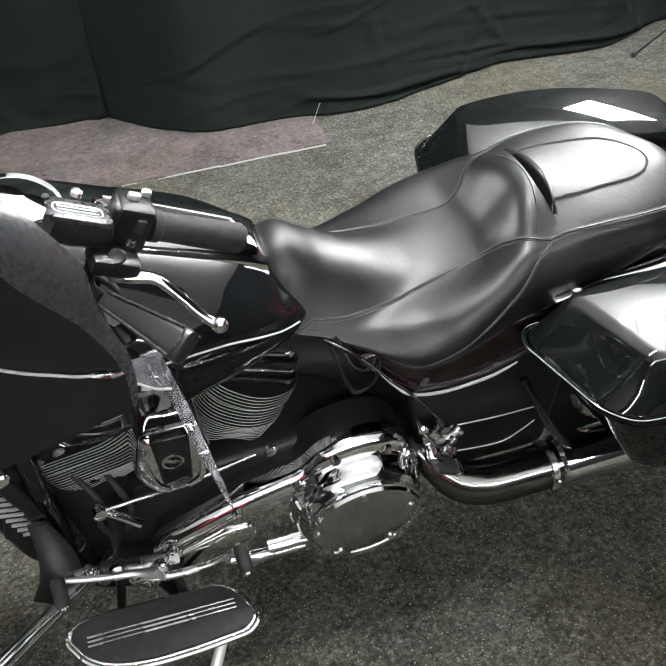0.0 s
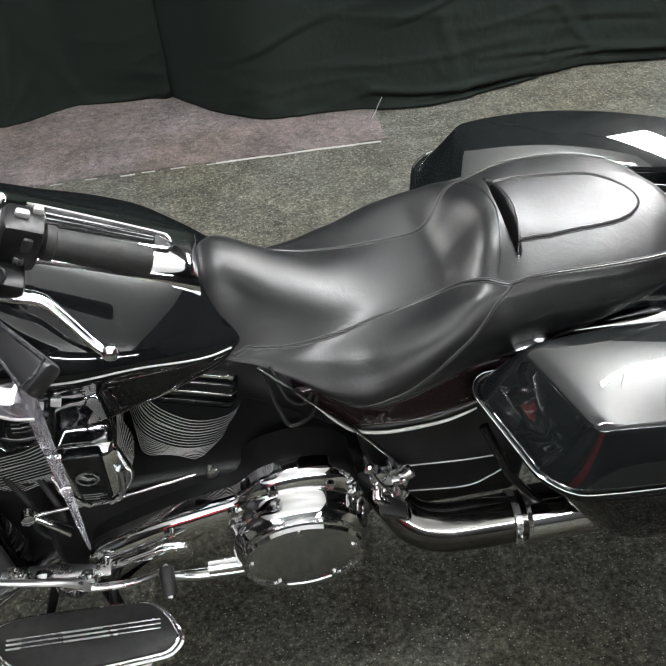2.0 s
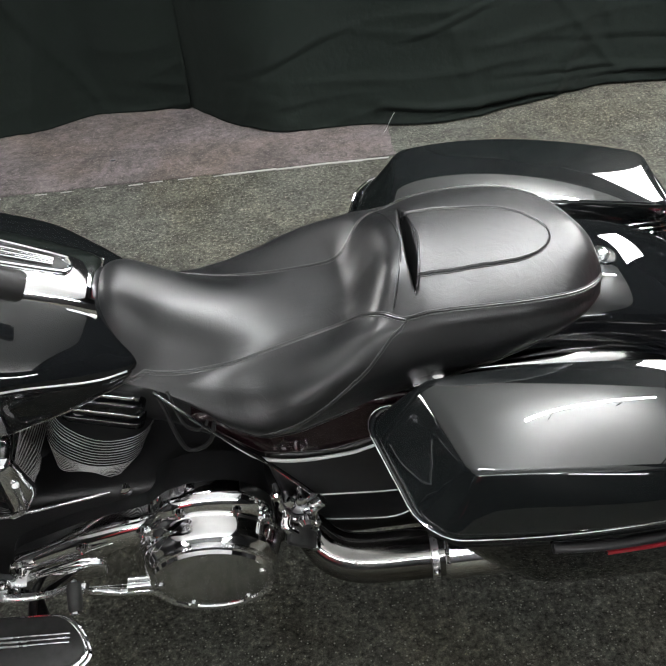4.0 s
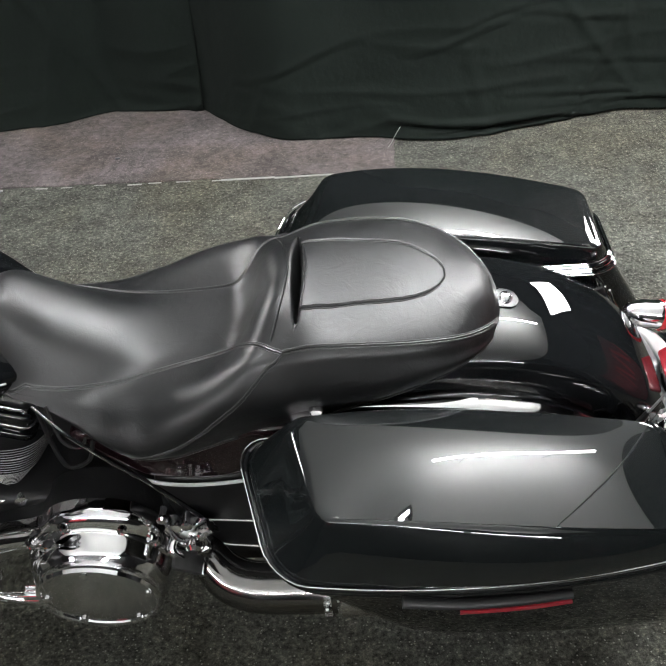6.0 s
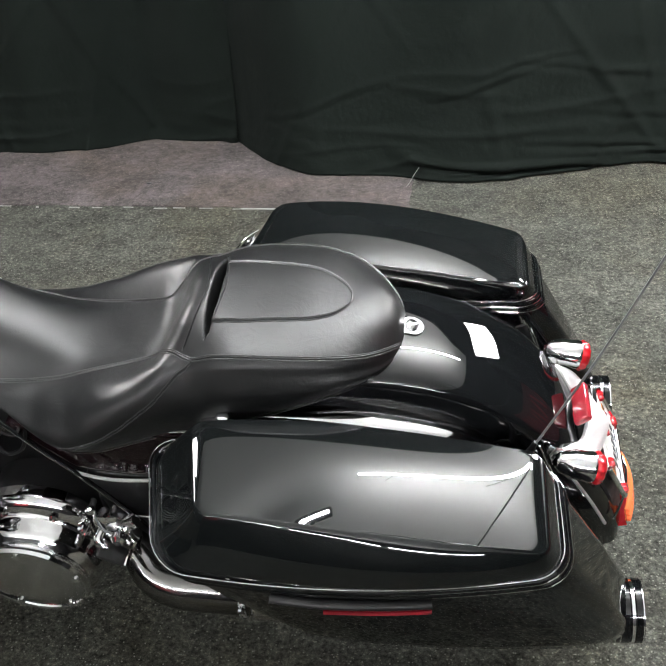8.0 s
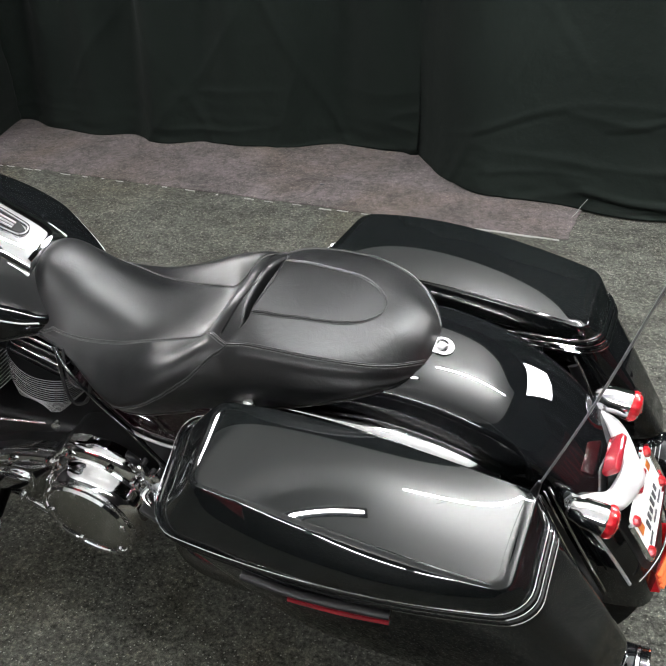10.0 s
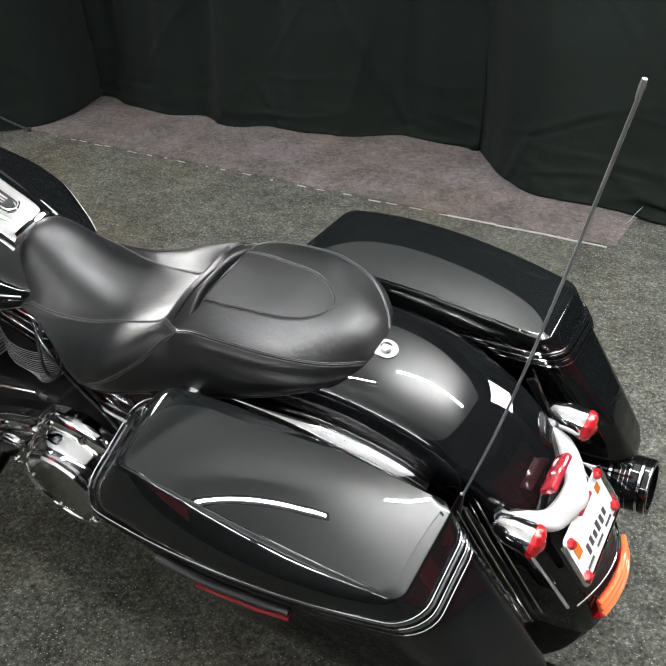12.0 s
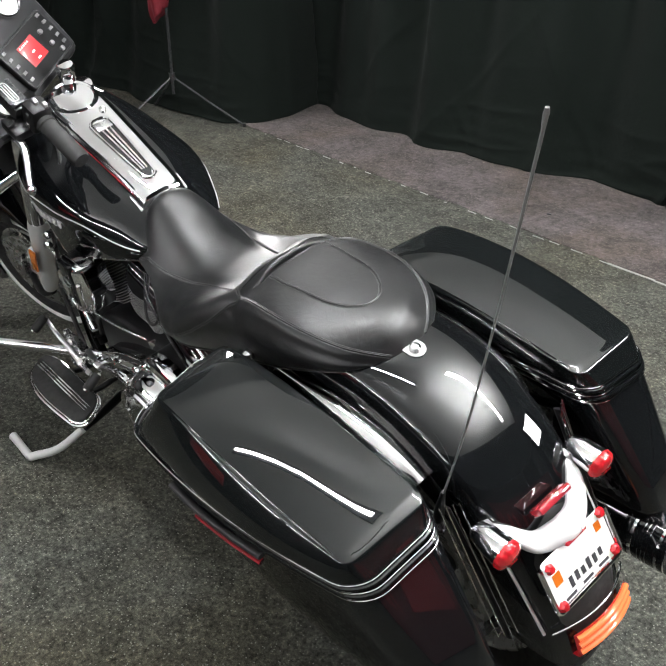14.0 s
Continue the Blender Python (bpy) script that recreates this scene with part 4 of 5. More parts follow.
sl = [(-0.486, -0.012), (-0.486, 0.012), (-0.476, 0.022), (-0.455, 0.026), (-0.315, 0.017), (-0.298, 0.012), (-0.293, 0.0), (-0.298, -0.012), (-0.315, -0.017), (-0.455, -0.026), (-0.476, -0.022)]
ring = [(x, y, top_of_tank(x) + 0.0155) for x, y in sl]
ring = [tuple(p) for p in spline(ring + [ring[0]], 60)]
part("slot_rim", tube(ring, 0.0035, 8), CHROME, console)
rows = [[(x, y * w, top_of_tank(x) + 0.0148) for y in (-1, -0.3, 0.3, 1)] for x, w in zip(np.linspace(-0.47, -0.297, 12), np.interp(np.linspace(0, 1, 12), [0, 0.9, 1], [0.023, 0.015, 0.004]))]
part("slot_floor", skin(rows, closed=False), SATIN, console)
for y in (-0.008, 0.0, 0.008):
    part("rib", tube([(x, y * k, top_of_tank(x) + 0.0165) for x, k in ((-0.462, 1.4), (-0.40, 1.1), (-0.315, 0.8))], 0.0022, 6), CHROME, console)
box_ = box((-0.462, 0, top_of_tank(-0.462) + 0.016), (0.026, 0.04, 0.006), 0.002, (0, 22, 0))
part("badge_bar", box_, STEEL, console)
nrm = (0.40, 0, 0.92)
cap = part("fuel_gauge_cap", lathe([(-0.025, 0.057), (0.002, 0.058), (0.010, 0.055), (0.014, 0.050), (0.011, 0.046), (0.014, 0.03), (0.016, 0.0)], (-0.575, 0, 0.968), nrm, 40), CHROME, bike, "round chrome cap at the head of the console")
part("console_screw", lathe([(0, 0.008), (0.004, 0.008), (0.006, 0.004)], (-0.505, 0.03, top_of_tank(-0.505) + 0.013), nrm, 14), STEEL, console)
part("ignition_knob", lathe([(-0.02, 0.018), (0.0, 0.020), (0.024, 0.023), (0.034, 0.018), (0.038, 0.0)], (-0.618, 0.020, 1.010), (0.35, 0, 0.94), 20), CHROME, bike)

# --- engine
crank = part("crankcase", slab(rounded([(-0.62, 0.20), (-0.60, 0.40), (-0.50, 0.45), (-0.32, 0.45), (-0.10, 0.46), (-0.02, 0.40), (0.0, 0.22), (-0.15, 0.16), (-0.5, 0.15)], 0.05), 0.14, -0.135, "y", 0.02), CAST, bike, "black cast engine and gearbox case")
AX = {"front": (Vector((-0.43, 0, 0.30)), Vector((-0.383, 0, 0.924))), "rear": (Vector((-0.43, 0, 0.30)), Vector((0.383, 0, 0.924)))}
for which, (foot, up) in AX.items():
    turn = Vector((0, 0, 1)).rotation_difference(up).to_matrix().to_4x4()
    cyl = part("cylinder", moved(lathe([(0.12, 0.06), (0.335, 0.06), (0.335, 0.0)], (0, 0, 0), (0, 0, 1), 24), Matrix.Translation(foot) @ turn), CAST, bike, "black finned cylinder with bright machined fin edges")
    me = None
    for k in range(20):
        grow = 0.74 + 0.28 * min(1.0, k / 8) + (0.05 if k > 14 else 0.0)
        h = 0.178 + k * 0.0074
        ahead = 0.105 if which == "front" else 0.0
        o = rounded([(-0.070 * grow - ahead, -0.104), (0.0, -0.128 * grow), (0.070 * grow, -0.108), (0.094 * grow, 0.0), (0.070 * grow, 0.115), (-0.070 * grow, 0.115), (-0.094 * grow - ahead, 0.0)], 0.05, 6)
        b = skin([[(p[0], p[1], z) for p in o] for z in (0.0, 0.0021)])
        for f in b.faces:
            f.material_index = 0 if len(f.verts) > 4 else 1
        part("fin", moved(b, Matrix.Translation(foot + up * h) @ turn), [CAST, FIN_EDGE], cyl)
    m = Matrix.Translation(foot + up * 0.345) @ turn
    rk = part("rocker_cover", moved(slab(rounded([(-0.062, -0.10), (0.062, -0.10), (0.07, 0.10), (-0.07, 0.10)], 0.02), -0.012, 0.030, "z", 0.010), m), GLOSS, bike, "black rocker cover with bright edges above the cylinder")
    part("upper_edge", moved(slab(rounded([(-0.050, -0.088), (0.050, -0.088), (0.058, 0.088), (-0.058, 0.088)], 0.018), 0.026, 0.036, "z", 0.005), m), CHROME, rk)
    part("side_rib", moved(slab(rounded([(-0.064, -0.103), (0.064, -0.103), (0.071, 0.101), (-0.071, 0.101)], 0.02), 0.009, 0.0125, "z", 0.0015), m), CHROME, rk)
    part("lower_edge", moved(slab(rounded([(-0.068, -0.106), (0.068, -0.106), (0.074, 0.104), (-0.074, 0.104)], 0.02), -0.018, -0.006, "z", 0.003), m), GLOSS, rk)
    for dx in (-0.045, 0.045):
        part("bolt", moved(lathe([(0, 0.006), (0.01, 0.006), (0.01, 0)], (dx, -0.085, 0.033), (0, 0, 1), 8), m), CHROME, rk)
part("nose_cover", slab(rounded([(-0.76, 0.24), (-0.79, 0.40), (-0.74, 0.60), (-0.66, 0.66), (-0.56, 0.50), (-0.52, 0.20), (-0.66, 0.17)], 0.05, 5), 0.10, -0.105, "y", 0.02), CAST, bike, "black cast cover at the front of the engine")
for q in ((-0.67, -0.104, 0.545), (-0.635, -0.104, 0.56), (-0.70, -0.104, 0.42), (-0.60, -0.104, 0.47)):
    part("nose_bolt", lathe([(0, 0.010), (0.006, 0.011), (0.009, 0.006), (0.009, 0)], q, (0, -1, 0), 12), STEEL, bike)
for q in ([(-0.63, -0.11, 0.50), (-0.60, -0.14, 0.44), (-0.615, -0.13, 0.36), (-0.60, -0.12, 0.29)], [(-0.58, -0.11, 0.48), (-0.555, -0.15, 0.42), (-0.57, -0.15, 0.36)]):
    part("hose", tube(q, 0.0055, 10, 20), RUBBER, bike)
# horn cover between the cylinders
HORN = Matrix.Translation((-0.011, -0.030, 0.022))
horn = part("horn_cover", moved(slab(rounded([(-0.497, 0.645), (-0.405, 0.640), (-0.392, 0.545), (-0.425, 0.488), (-0.492, 0.486), (-0.520, 0.545)], 0.022), -0.10, -0.180, "y", 0.024, segments=6), HORN), CHROME, bike, "chrome horn cover with a black centre panel")
part("centre_panel", moved(slab(rounded([(-0.482, 0.645), (-0.424, 0.640), (-0.432, 0.520), (-0.478, 0.520)], 0.01), -0.165, -0.1835, "y", 0.004), HORN), GLOSS, horn)
for q in ([(-0.500, 0.600), (-0.488, 0.535), (-0.470, 0.512)], [(-0.408, 0.595), (-0.418, 0.530), (-0.440, 0.512)]):
    part("rib", moved(tube([(x, -0.180, z) for x, z in q], 0.006, 8, 14), HORN), CHROME, horn)
part("emblem_ring", moved(lathe([(0, 0.0165), (0.002, 0.0172), (0.003, 0.0150), (0.002, 0.0135)], (-0.456, -0.1835, 0.588), (0, -1, 0), 20, caps=(False, False)), HORN), STEEL, horn)
part("emblem_bar", moved(box((-0.456, -0.1845, 0.588), (0.026, 0.002, 0.007), 0.001, (0, 30, 0)), HORN), STEEL, horn)
part("horn_bracket", moved(lathe([(0, 0.016), (0.02, 0.016), (0.025, 0.010)], (-0.455, -0.10, 0.665), (0, -1, 0.2), 12), HORN), STEEL, horn)

# primary cover: a long chrome case with a domed clutch end
outline = rounded([(-0.548, 0.285), (-0.525, 0.345), (-0.395, 0.405), (-0.30, 0.432), (-0.262, 0.440), (-0.225, 0.482), (-0.165, 0.497), (-0.10, 0.485), (-0.060, 0.440), (-0.050, 0.35), (-0.08, 0.265), (-0.14, 0.222), (-0.22, 0.21), (-0.32, 0.222), (-0.44, 0.238), (-0.53, 0.25)], 0.035, 4)
prim = part("primary_cover", slab(outline, -0.160, -0.202, "y", 0.026, segments=8), CHROME, bike, "polished chrome primary cover along the engine", 50)
mid_ = np.mean(np.array(outline), axis=0)
part("inner_primary", slab([mid_ + (np.array(p) - mid_) * 0.985 for p in outline], -0.10, -0.162, "y", 0.002, segments=1), CAST, bike, "black cast case behind the chrome cover")
part("dome", lathe([(0.0, 0.127), (0.006, 0.1265), (0.011, 0.1225), (0.014, 0.1200), (0.030, 0.1175), (0.040, 0.1140), (0.047, 0.1085), (0.052, 0.1045)], (-0.170, -0.195, 0.345), (0, -1, 0), 56), CHROME, prim)
derby = part("derby_cover", lathe([(0.0, 0.102), (0.008, 0.103), (0.012, 0.099), (0.014, 0.092), (0.015, 0.06), (0.0155, 0.0)], (-0.170, -0.246, 0.340), (0, -1, 0), 56), BRUSHED, bike, "round chrome clutch cover with five bolts")
part("rim_ring", lathe([(0.006, 0.1025), (0.012, 0.1050), (0.018, 0.1020), (0.016, 0.0965), (0.012, 0.0945)], (-0.170, -0.246, 0.340), (0, -1, 0), 64, caps=(False, False)), CHROME, derby)
for a in (175, 238, 305, 12, 92):
    part("bolt", lathe([(0, 0.007), (0.004, 0.007), (0.006, 0.004), (0.006, 0)], (-0.170 + 0.088 * math.cos(radians(a)), -0.259, 0.335 + 0.088 * math.sin(radians(a))), (0, -1, 0), 10), CHROME, derby)
for x, z in ((-0.206, 0.470), (-0.112, 0.462), (-0.066, 0.425), (-0.275, 0.425), (-0.385, 0.392), (-0.508, 0.332), (-0.535, 0.275), (-0.42, 0.25)):
    part("cover_bolt", lathe([(0, 0.0095), (0.008, 0.0095), (0.011, 0.006), (0.008, 0.003)], (x, -0.198, z), (0, -1, 0), 12), CHROME, prim)
part("inspection_plate", slab(rounded([(-0.51, 0.315), (-0.40, 0.355), (-0.355, 0.345), (-0.36, 0.30), (-0.47, 0.265), (-0.51, 0.28)], 0.025, 5), -0.195, -0.210, "y", 0.005), CHROME, prim)
part("lower_ridge", tube([(-0.34, -0.205, 0.245), (-0.25, -0.206, 0.243)], 0.010, 10), CHROME, prim)
# shifter linkage, levers and pegs
lk = part("shift_rod", tube([(-0.603, -0.162, 0.450), (-0.45, -0.150, 0.446), (-0.302, -0.122, 0.440)], 0.0034, 10), CHROME, bike, "chrome shift linkage rod")
for q in ((-0.603, -0.162, 0.450), (-0.302, -0.122, 0.440)):
    part("rod_end", lathe([(-0.010, 0.0), (-0.010, 0.010), (0.010, 0.012), (0.013, 0.006), (0.013, 0)], q, (0.2, -1, 0.1), 14), CHROME, lk)
part("link_arm", tube([(-0.603, -0.156, 0.450), (-0.575, -0.165, 0.430), (-0.545, -0.17, 0.40)], [0.010, 0.009, 0.012], 10, 10, flat=0.6), CHROME, bike)
sh = part("shift_lever", tube([(-0.690, -0.238, 0.404), (-0.63, -0.245, 0.390), (-0.577, -0.246, 0.374), (-0.545, -0.244, 0.352), (-0.520, -0.246, 0.332), (-0.452, -0.250, 0.338), (-0.407, -0.253, 0.362), (-0.396, -0.254, 0.378)], [0.005, 0.006, 0.007, 0.009, 0.008, 0.006, 0.006, 0.006], 10, 40, flat=0.8), POLISHED, bike, "chrome heel and toe shift lever")
part("pivot", lathe([(0, 0.020), (0.014, 0.020), (0.018, 0.015), (0.018, 0.009), (0.008, 0.008)], (-0.552, -0.236, 0.338), (0, -1, 0.1), 20), CHROME, sh)
for q in ((-0.396, -0.254, 0.380), (-0.690, -0.240, 0.416)):
    a, b = Vector(q), Vector(q) + Vector((0.003, -0.043, -0.020))
    part("peg_rubber", tube([a, a.lerp(b, 0.15), a.lerp(b, 0.9), b], [0.010, 0.0125, 0.0125, 0.010], 14), RUBBER, sh, "ribbed rubber shift peg")
    part("peg_end", lathe([(0, 0.009), (0.004, 0.009), (0.006, 0.004)], b, (0, -1, -0.4), 12), CHROME, sh)
for q, r in (((-0.625, -0.215, 0.345), 0.013), ((-0.60, -0.222, 0.360), 0.015), ((-0.575, -0.228, 0.330), 0.012), ((-0.53, -0.225, 0.345), 0.013), ((-0.645, -0.21, 0.365), 0.012)):
    part("pivot_bolt", lathe([(0, r), (0.010, r * 1.1), (0.018, r * 0.7), (0.018, 0)], q, (0.1, -1, 0.2), 12), CHROME, bike)
part("lever_bracket", tube([(-0.68, -0.205, 0.352), (-0.62, -0.212, 0.350), (-0.56, -0.215, 0.338), (-0.50, -0.210, 0.318)], [0.008, 0.015, 0.017, 0.010], 10, 16, flat=0.5), STEEL, bike, "steel bracket carrying the shift levers")

# floorboard
FBM = Matrix.Translation((-0.549, -0.300, 0.288)) @ Euler((0, radians(4.5), 0)).to_matrix().to_4x4()
o = rounded([(-0.161, 0.010), (-0.128, -0.040), (-0.080, -0.061), (-0.02, -0.068), (0.05, -0.066), (0.140, -0.058), (0.162, -0.036), (0.142, 0.010), (0.110, 0.040), (-0.10, 0.042), (-0.142, 0.034)], 0.030, 5)
fb = part("floorboard", moved(slab(o, -0.014, 0.0, "z", 0.006), FBM), CHROME, bike, "half-moon rider floorboard with a chrome rim")
part("rim", moved(tube([(p[0] * 1.005, p[1] * 1.01, -0.009) for p in o] + [(o[0][0] * 1.005, o[0][1] * 1.01, -0.009)], 0.0042, 8), FBM), CHROME, fb, "bright chrome rim")
part("rubber_pad", moved(slab([(p[0] * 0.955, p[1] * 0.92) for p in o], 0.0, 0.006, "z", 0.003), FBM), RUBBER, fb, "black rubber pad")
for k in range(3):
    part("chrome_strip", moved(box((0.0, 0.001 - 0.0078 * k, 0.0065), (0.250, 0.0026, 0.005), 0.0010, (0, 0, 0)), FBM), POLISHED, fb)
for dx in (-0.07, 0.05):
    part("support", moved(tube([(dx, 0.02, -0.012), (dx * 0.9, 0.06, -0.03), (dx * 0.8, 0.12, -0.035)], [0.007, 0.008, 0.009], 10, 10), FBM), CAST, fb)

# side stand, with its foot on the carpet
f0, f1, piv = on_ground(-0.72, -0.462, 0.012), on_ground(-0.595, -0.468, 0.012), Vector((-0.56, -0.13, 0.16))
# upper arm coloured black to hold the dark under the floorboard
part("stand_arm", tube([piv, (-0.50, -0.24, 0.185), (-0.459, -0.327, 0.205)], [0.014, 0.012, 0.0105], 12, 16), SATIN, bike, "upper arm of the side stand, blackened for the shade under the floorboard")
st = part("side_stand", tube([(-0.459, -0.327, 0.205), (-0.511, -0.396, 0.150), f1 + Vector((0.012, 0.012, 0.006)), f1], [0.010, 0.011, 0.012, 0.011], 12, 24), BRIGHT, bike, "steel side stand folded out onto the carpet")
part("foot", tube([f1, f1.lerp(f0, 0.5), f0], [0.011, 0.011, 0.012], 12), BRIGHT, st)

# side cover, frame rails, hoses
sc = part("side_cover", slab(rounded([(-0.06, 0.535), (0.05, 0.520), (0.16, 0.560), (0.20, 0.62), (0.26, 0.60), (0.25, 0.25), (0.03, 0.25), (-0.03, 0.34)], 0.03, 5), -0.03, -0.152, "y", 0.012, segments=4), SATIN, bike, "smooth black side cover under the seat")
part("upper_panel", slab(rounded([(-0.06, 0.545), (0.05, 0.532), (0.17, 0.575), (0.20, 0.66), (-0.12, 0.67), (-0.16, 0.66)], 0.02, 4), -0.03, -0.160, "y", 0.012), WINE, sc)
# pale thin tubes stand in for light mirrored along the cover's creases
for q in ([(0.0, 0.402), (0.054, 0.396), (0.13, 0.388), (0.208, 0.386)], [(0.02, 0.318), (0.058, 0.308), (0.147, 0.296), (0.19, 0.318), (0.214, 0.340)]):
    part("cover_glint", tube([(x, -0.1522, z) for x, z in q], 0.0016, 8, 16), BRIGHT, sc)
part("side_cover", slab(rounded([(-0.06, 0.535), (0.16, 0.560), (0.26, 0.60), (0.24, 0.30), (0.06, 0.295), (0.0, 0.36)], 0.03, 5), 0.03, 0.152, "y", 0.012), GLOSS, bike)
# the highlight on the cover's top edge, drawn as a pale tube
part("edge_glint", tube([(-0.122, -0.163, 0.632), (-0.090, -0.163, 0.580), (-0.058, -0.163, 0.545), (-0.002, -0.163, 0.528), (0.074, -0.163, 0.532), (0.112, -0.163, 0.543), (0.138, -0.163, 0.556)], [0.0012, 0.0020, 0.0030, 0.0032, 0.0032, 0.0026, 0.0014], 8, 36), BRIGHT, sc)
part("frame_rail", tube([(-0.20, -0.130, 0.70), (-0.152, -0.160, 0.672), (-0.098, -0.165, 0.602), (-0.052, -0.165, 0.538), (0.012, -0.165, 0.430), (0.024, -0.15, 0.36)], 0.0030, 10, 36), GLOSS, bike, "satin black frame tube")
part("rail_edge", tube([(-0.150, -0.168, 0.678), (-0.098, -0.172, 0.608), (-0.052, -0.172, 0.543), (0.010, -0.172, 0.438)], 0.0011, 8, 20), CHROME, bike)
part("backbone", slab(rounded([(-0.62, 0.60), (-0.60, 0.74), (-0.2, 0.67), (0.2, 0.655), (0.30, 0.64), (0.24, 0.35), (-0.05, 0.40), (-0.22, 0.55)], 0.04), 0.075, -0.075, "y", 0.02), SATIN, bike)
part("hose", tube([(-0.195, -0.13, 0.70), (-0.175, -0.165, 0.63), (-0.16, -0.172, 0.603), (-0.128, -0.17, 0.618), (-0.115, -0.155, 0.66)], 0.0034, 8, 24), SATIN, bike)
part("hose", tube([(-0.18, -0.13, 0.70), (-0.162, -0.160, 0.655), (-0.135, -0.165, 0.645), (-0.12, -0.15, 0.67)], 0.0026, 8, 24), SATIN, bike)
part("passenger_peg_mount", merge(box((-0.005, -0.185, 0.40), (0.05, 0.04, 0.075), 0.008), lathe([(0, 0.014), (0.02, 0.014), (0.026, 0.008)], (0.0, -0.20, 0.425), (0, -1, 0), 12)), CHROME, bike)
for q, r in (((-0.03, -0.195, 0.45), 0.015), ((-0.005, -0.20, 0.47), 0.010), ((-0.025, -0.205, 0.41), 0.012), ((0.012, -0.20, 0.435), 0.009), ((-0.045, -0.19, 0.475), 0.009), ((-0.012, -0.21, 0.385), 0.011), ((0.015, -0.20, 0.395), 0.008)):
    part("peg_bolt", lathe([(-0.02, r * 0.7), (0, r * 0.7), (0, r), (0.006, r), (0.009, r * 0.6), (0.009, 0)], q, (0.1, -1, 0.15), 12), CHROME, bike)
part("peg_link", tube([(-0.045, -0.19, 0.475), (-0.02, -0.21, 0.44), (0.012, -0.205, 0.435)], 0.004, 8, 12), CHROME, bike)
part("peg_link", tube([(-0.03, -0.20, 0.45), (-0.025, -0.212, 0.41), (0.015, -0.205, 0.395)], 0.0045, 8, 12), CHROME, bike)
pg = part("passenger_peg", box((-0.012, -0.232, 0.404), (0.052, 0.034, 0.016), 0.0075, (10, 34, 0)), RUBBER, bike, "folded black passenger peg with a chrome end")
part("peg_rim", box((0.012, -0.234, 0.390), (0.010, 0.032, 0.018), 0.004, (10, 34, 0)), CHROME, pg)
part("peg_arm", tube([(-0.03, -0.20, 0.43), (-0.035, -0.220, 0.425), (-0.02, -0.228, 0.410)], 0.009, 10, 10), CHROME, pg)
part("rear_linkage", tube([(-0.03, -0.19, 0.445), (0.0, -0.195, 0.43), (0.03, -0.19, 0.445)], 0.012, 10, 12), STEEL, bike)
part("down_tube", tube([(-0.70, -0.09, 0.82), (-0.68, -0.13, 0.45), (-0.66, -0.14, 0.22), (-0.5, -0.13, 0.14), (-0.2, -0.12, 0.14)], 0.018, 12, 40), GLOSS, bike)
gt = part("engine_guard", tube([(-0.56, -0.07, 0.205), (-0.60, -0.096, 0.219), (-0.70, -0.19, 0.253), (-0.80, -0.282, 0.287), (-0.90, -0.375, 0.321), (-0.96, -0.43, 0.36), (-0.985, -0.45, 0.43), (-0.975, -0.42, 0.52), (-0.90, -0.30, 0.66), (-0.80, -0.15, 0.76), (-0.74, -0.06, 0.80)], 0.0155, 14, 70), CHROME, bike, "chrome bent-tube engine guard")
wrap = spline([(-0.664, -0.125, 0.266), (-0.684, -0.128, 0.40), (-0.718, -0.125, 0.507), (-0.76, -0.10, 0.60)], 60)
cw = part("cooler_hose", tube(wrap, 0.0165, 14), CAST, bike, "black hose with ribbed wraps beside the cooler")
for k in range(3, 30):
    if k % 7 in (0, 1, 2, 4):
        a, b = Vector(wrap[k]), Vector(wrap[k + 1])
        part("wrap", lathe([(0, 0.0165), (0.001, 0.0215), (0.006, 0.0215), (0.007, 0.0165)], a, b - a, 16, caps=(False, False)), PLASTIC if k % 7 else STEEL, cw)
cooler = part("oil_cooler", box((-0.735, 0.0, 0.47), (0.03, 0.24, 0.20), 0.006, (0, 14, 0)), CAST, bike, "black oil cooler with thin bright fins")
for k in range(11):
    part("cooler_fin", box((-0.745 - 0.0046 * (k - 5), -0.124, 0.47 + 0.0175 * (k - 5)), (0.038, 0.006, 0.004), 0.001, (0, 14, 0)), FIN_EDGE, cooler)
part("mud_flap", strip([(-0.700, -0.165, 0.47), (-0.693, -0.168, 0.38), (-0.706, -0.165, 0.28), (-0.745, -0.16, 0.205)], [0.016, 0.030, 0.036, 0.030], (1, -0.15, -0.3), 0.004, 14), PLASTIC, bike, "soft black mud flap by the down tube")
for q in ((-0.735, -0.13, 0.565), (-0.722, -0.14, 0.585), (-0.745, -0.125, 0.60)):
    part("hose_clamp", lathe([(0, 0.010), (0.012, 0.012), (0.016, 0.008), (0.016, 0.0)], q, (0.3, -1, 0.1), 12), CHROME, bike)
part("gearbox_rod", tube([(-0.42, -0.19, 0.222), (-0.36, -0.2, 0.219), (-0.27, -0.2, 0.214)], 0.012, 12), CHROME, bike, "chrome lower tube under the primary cover")

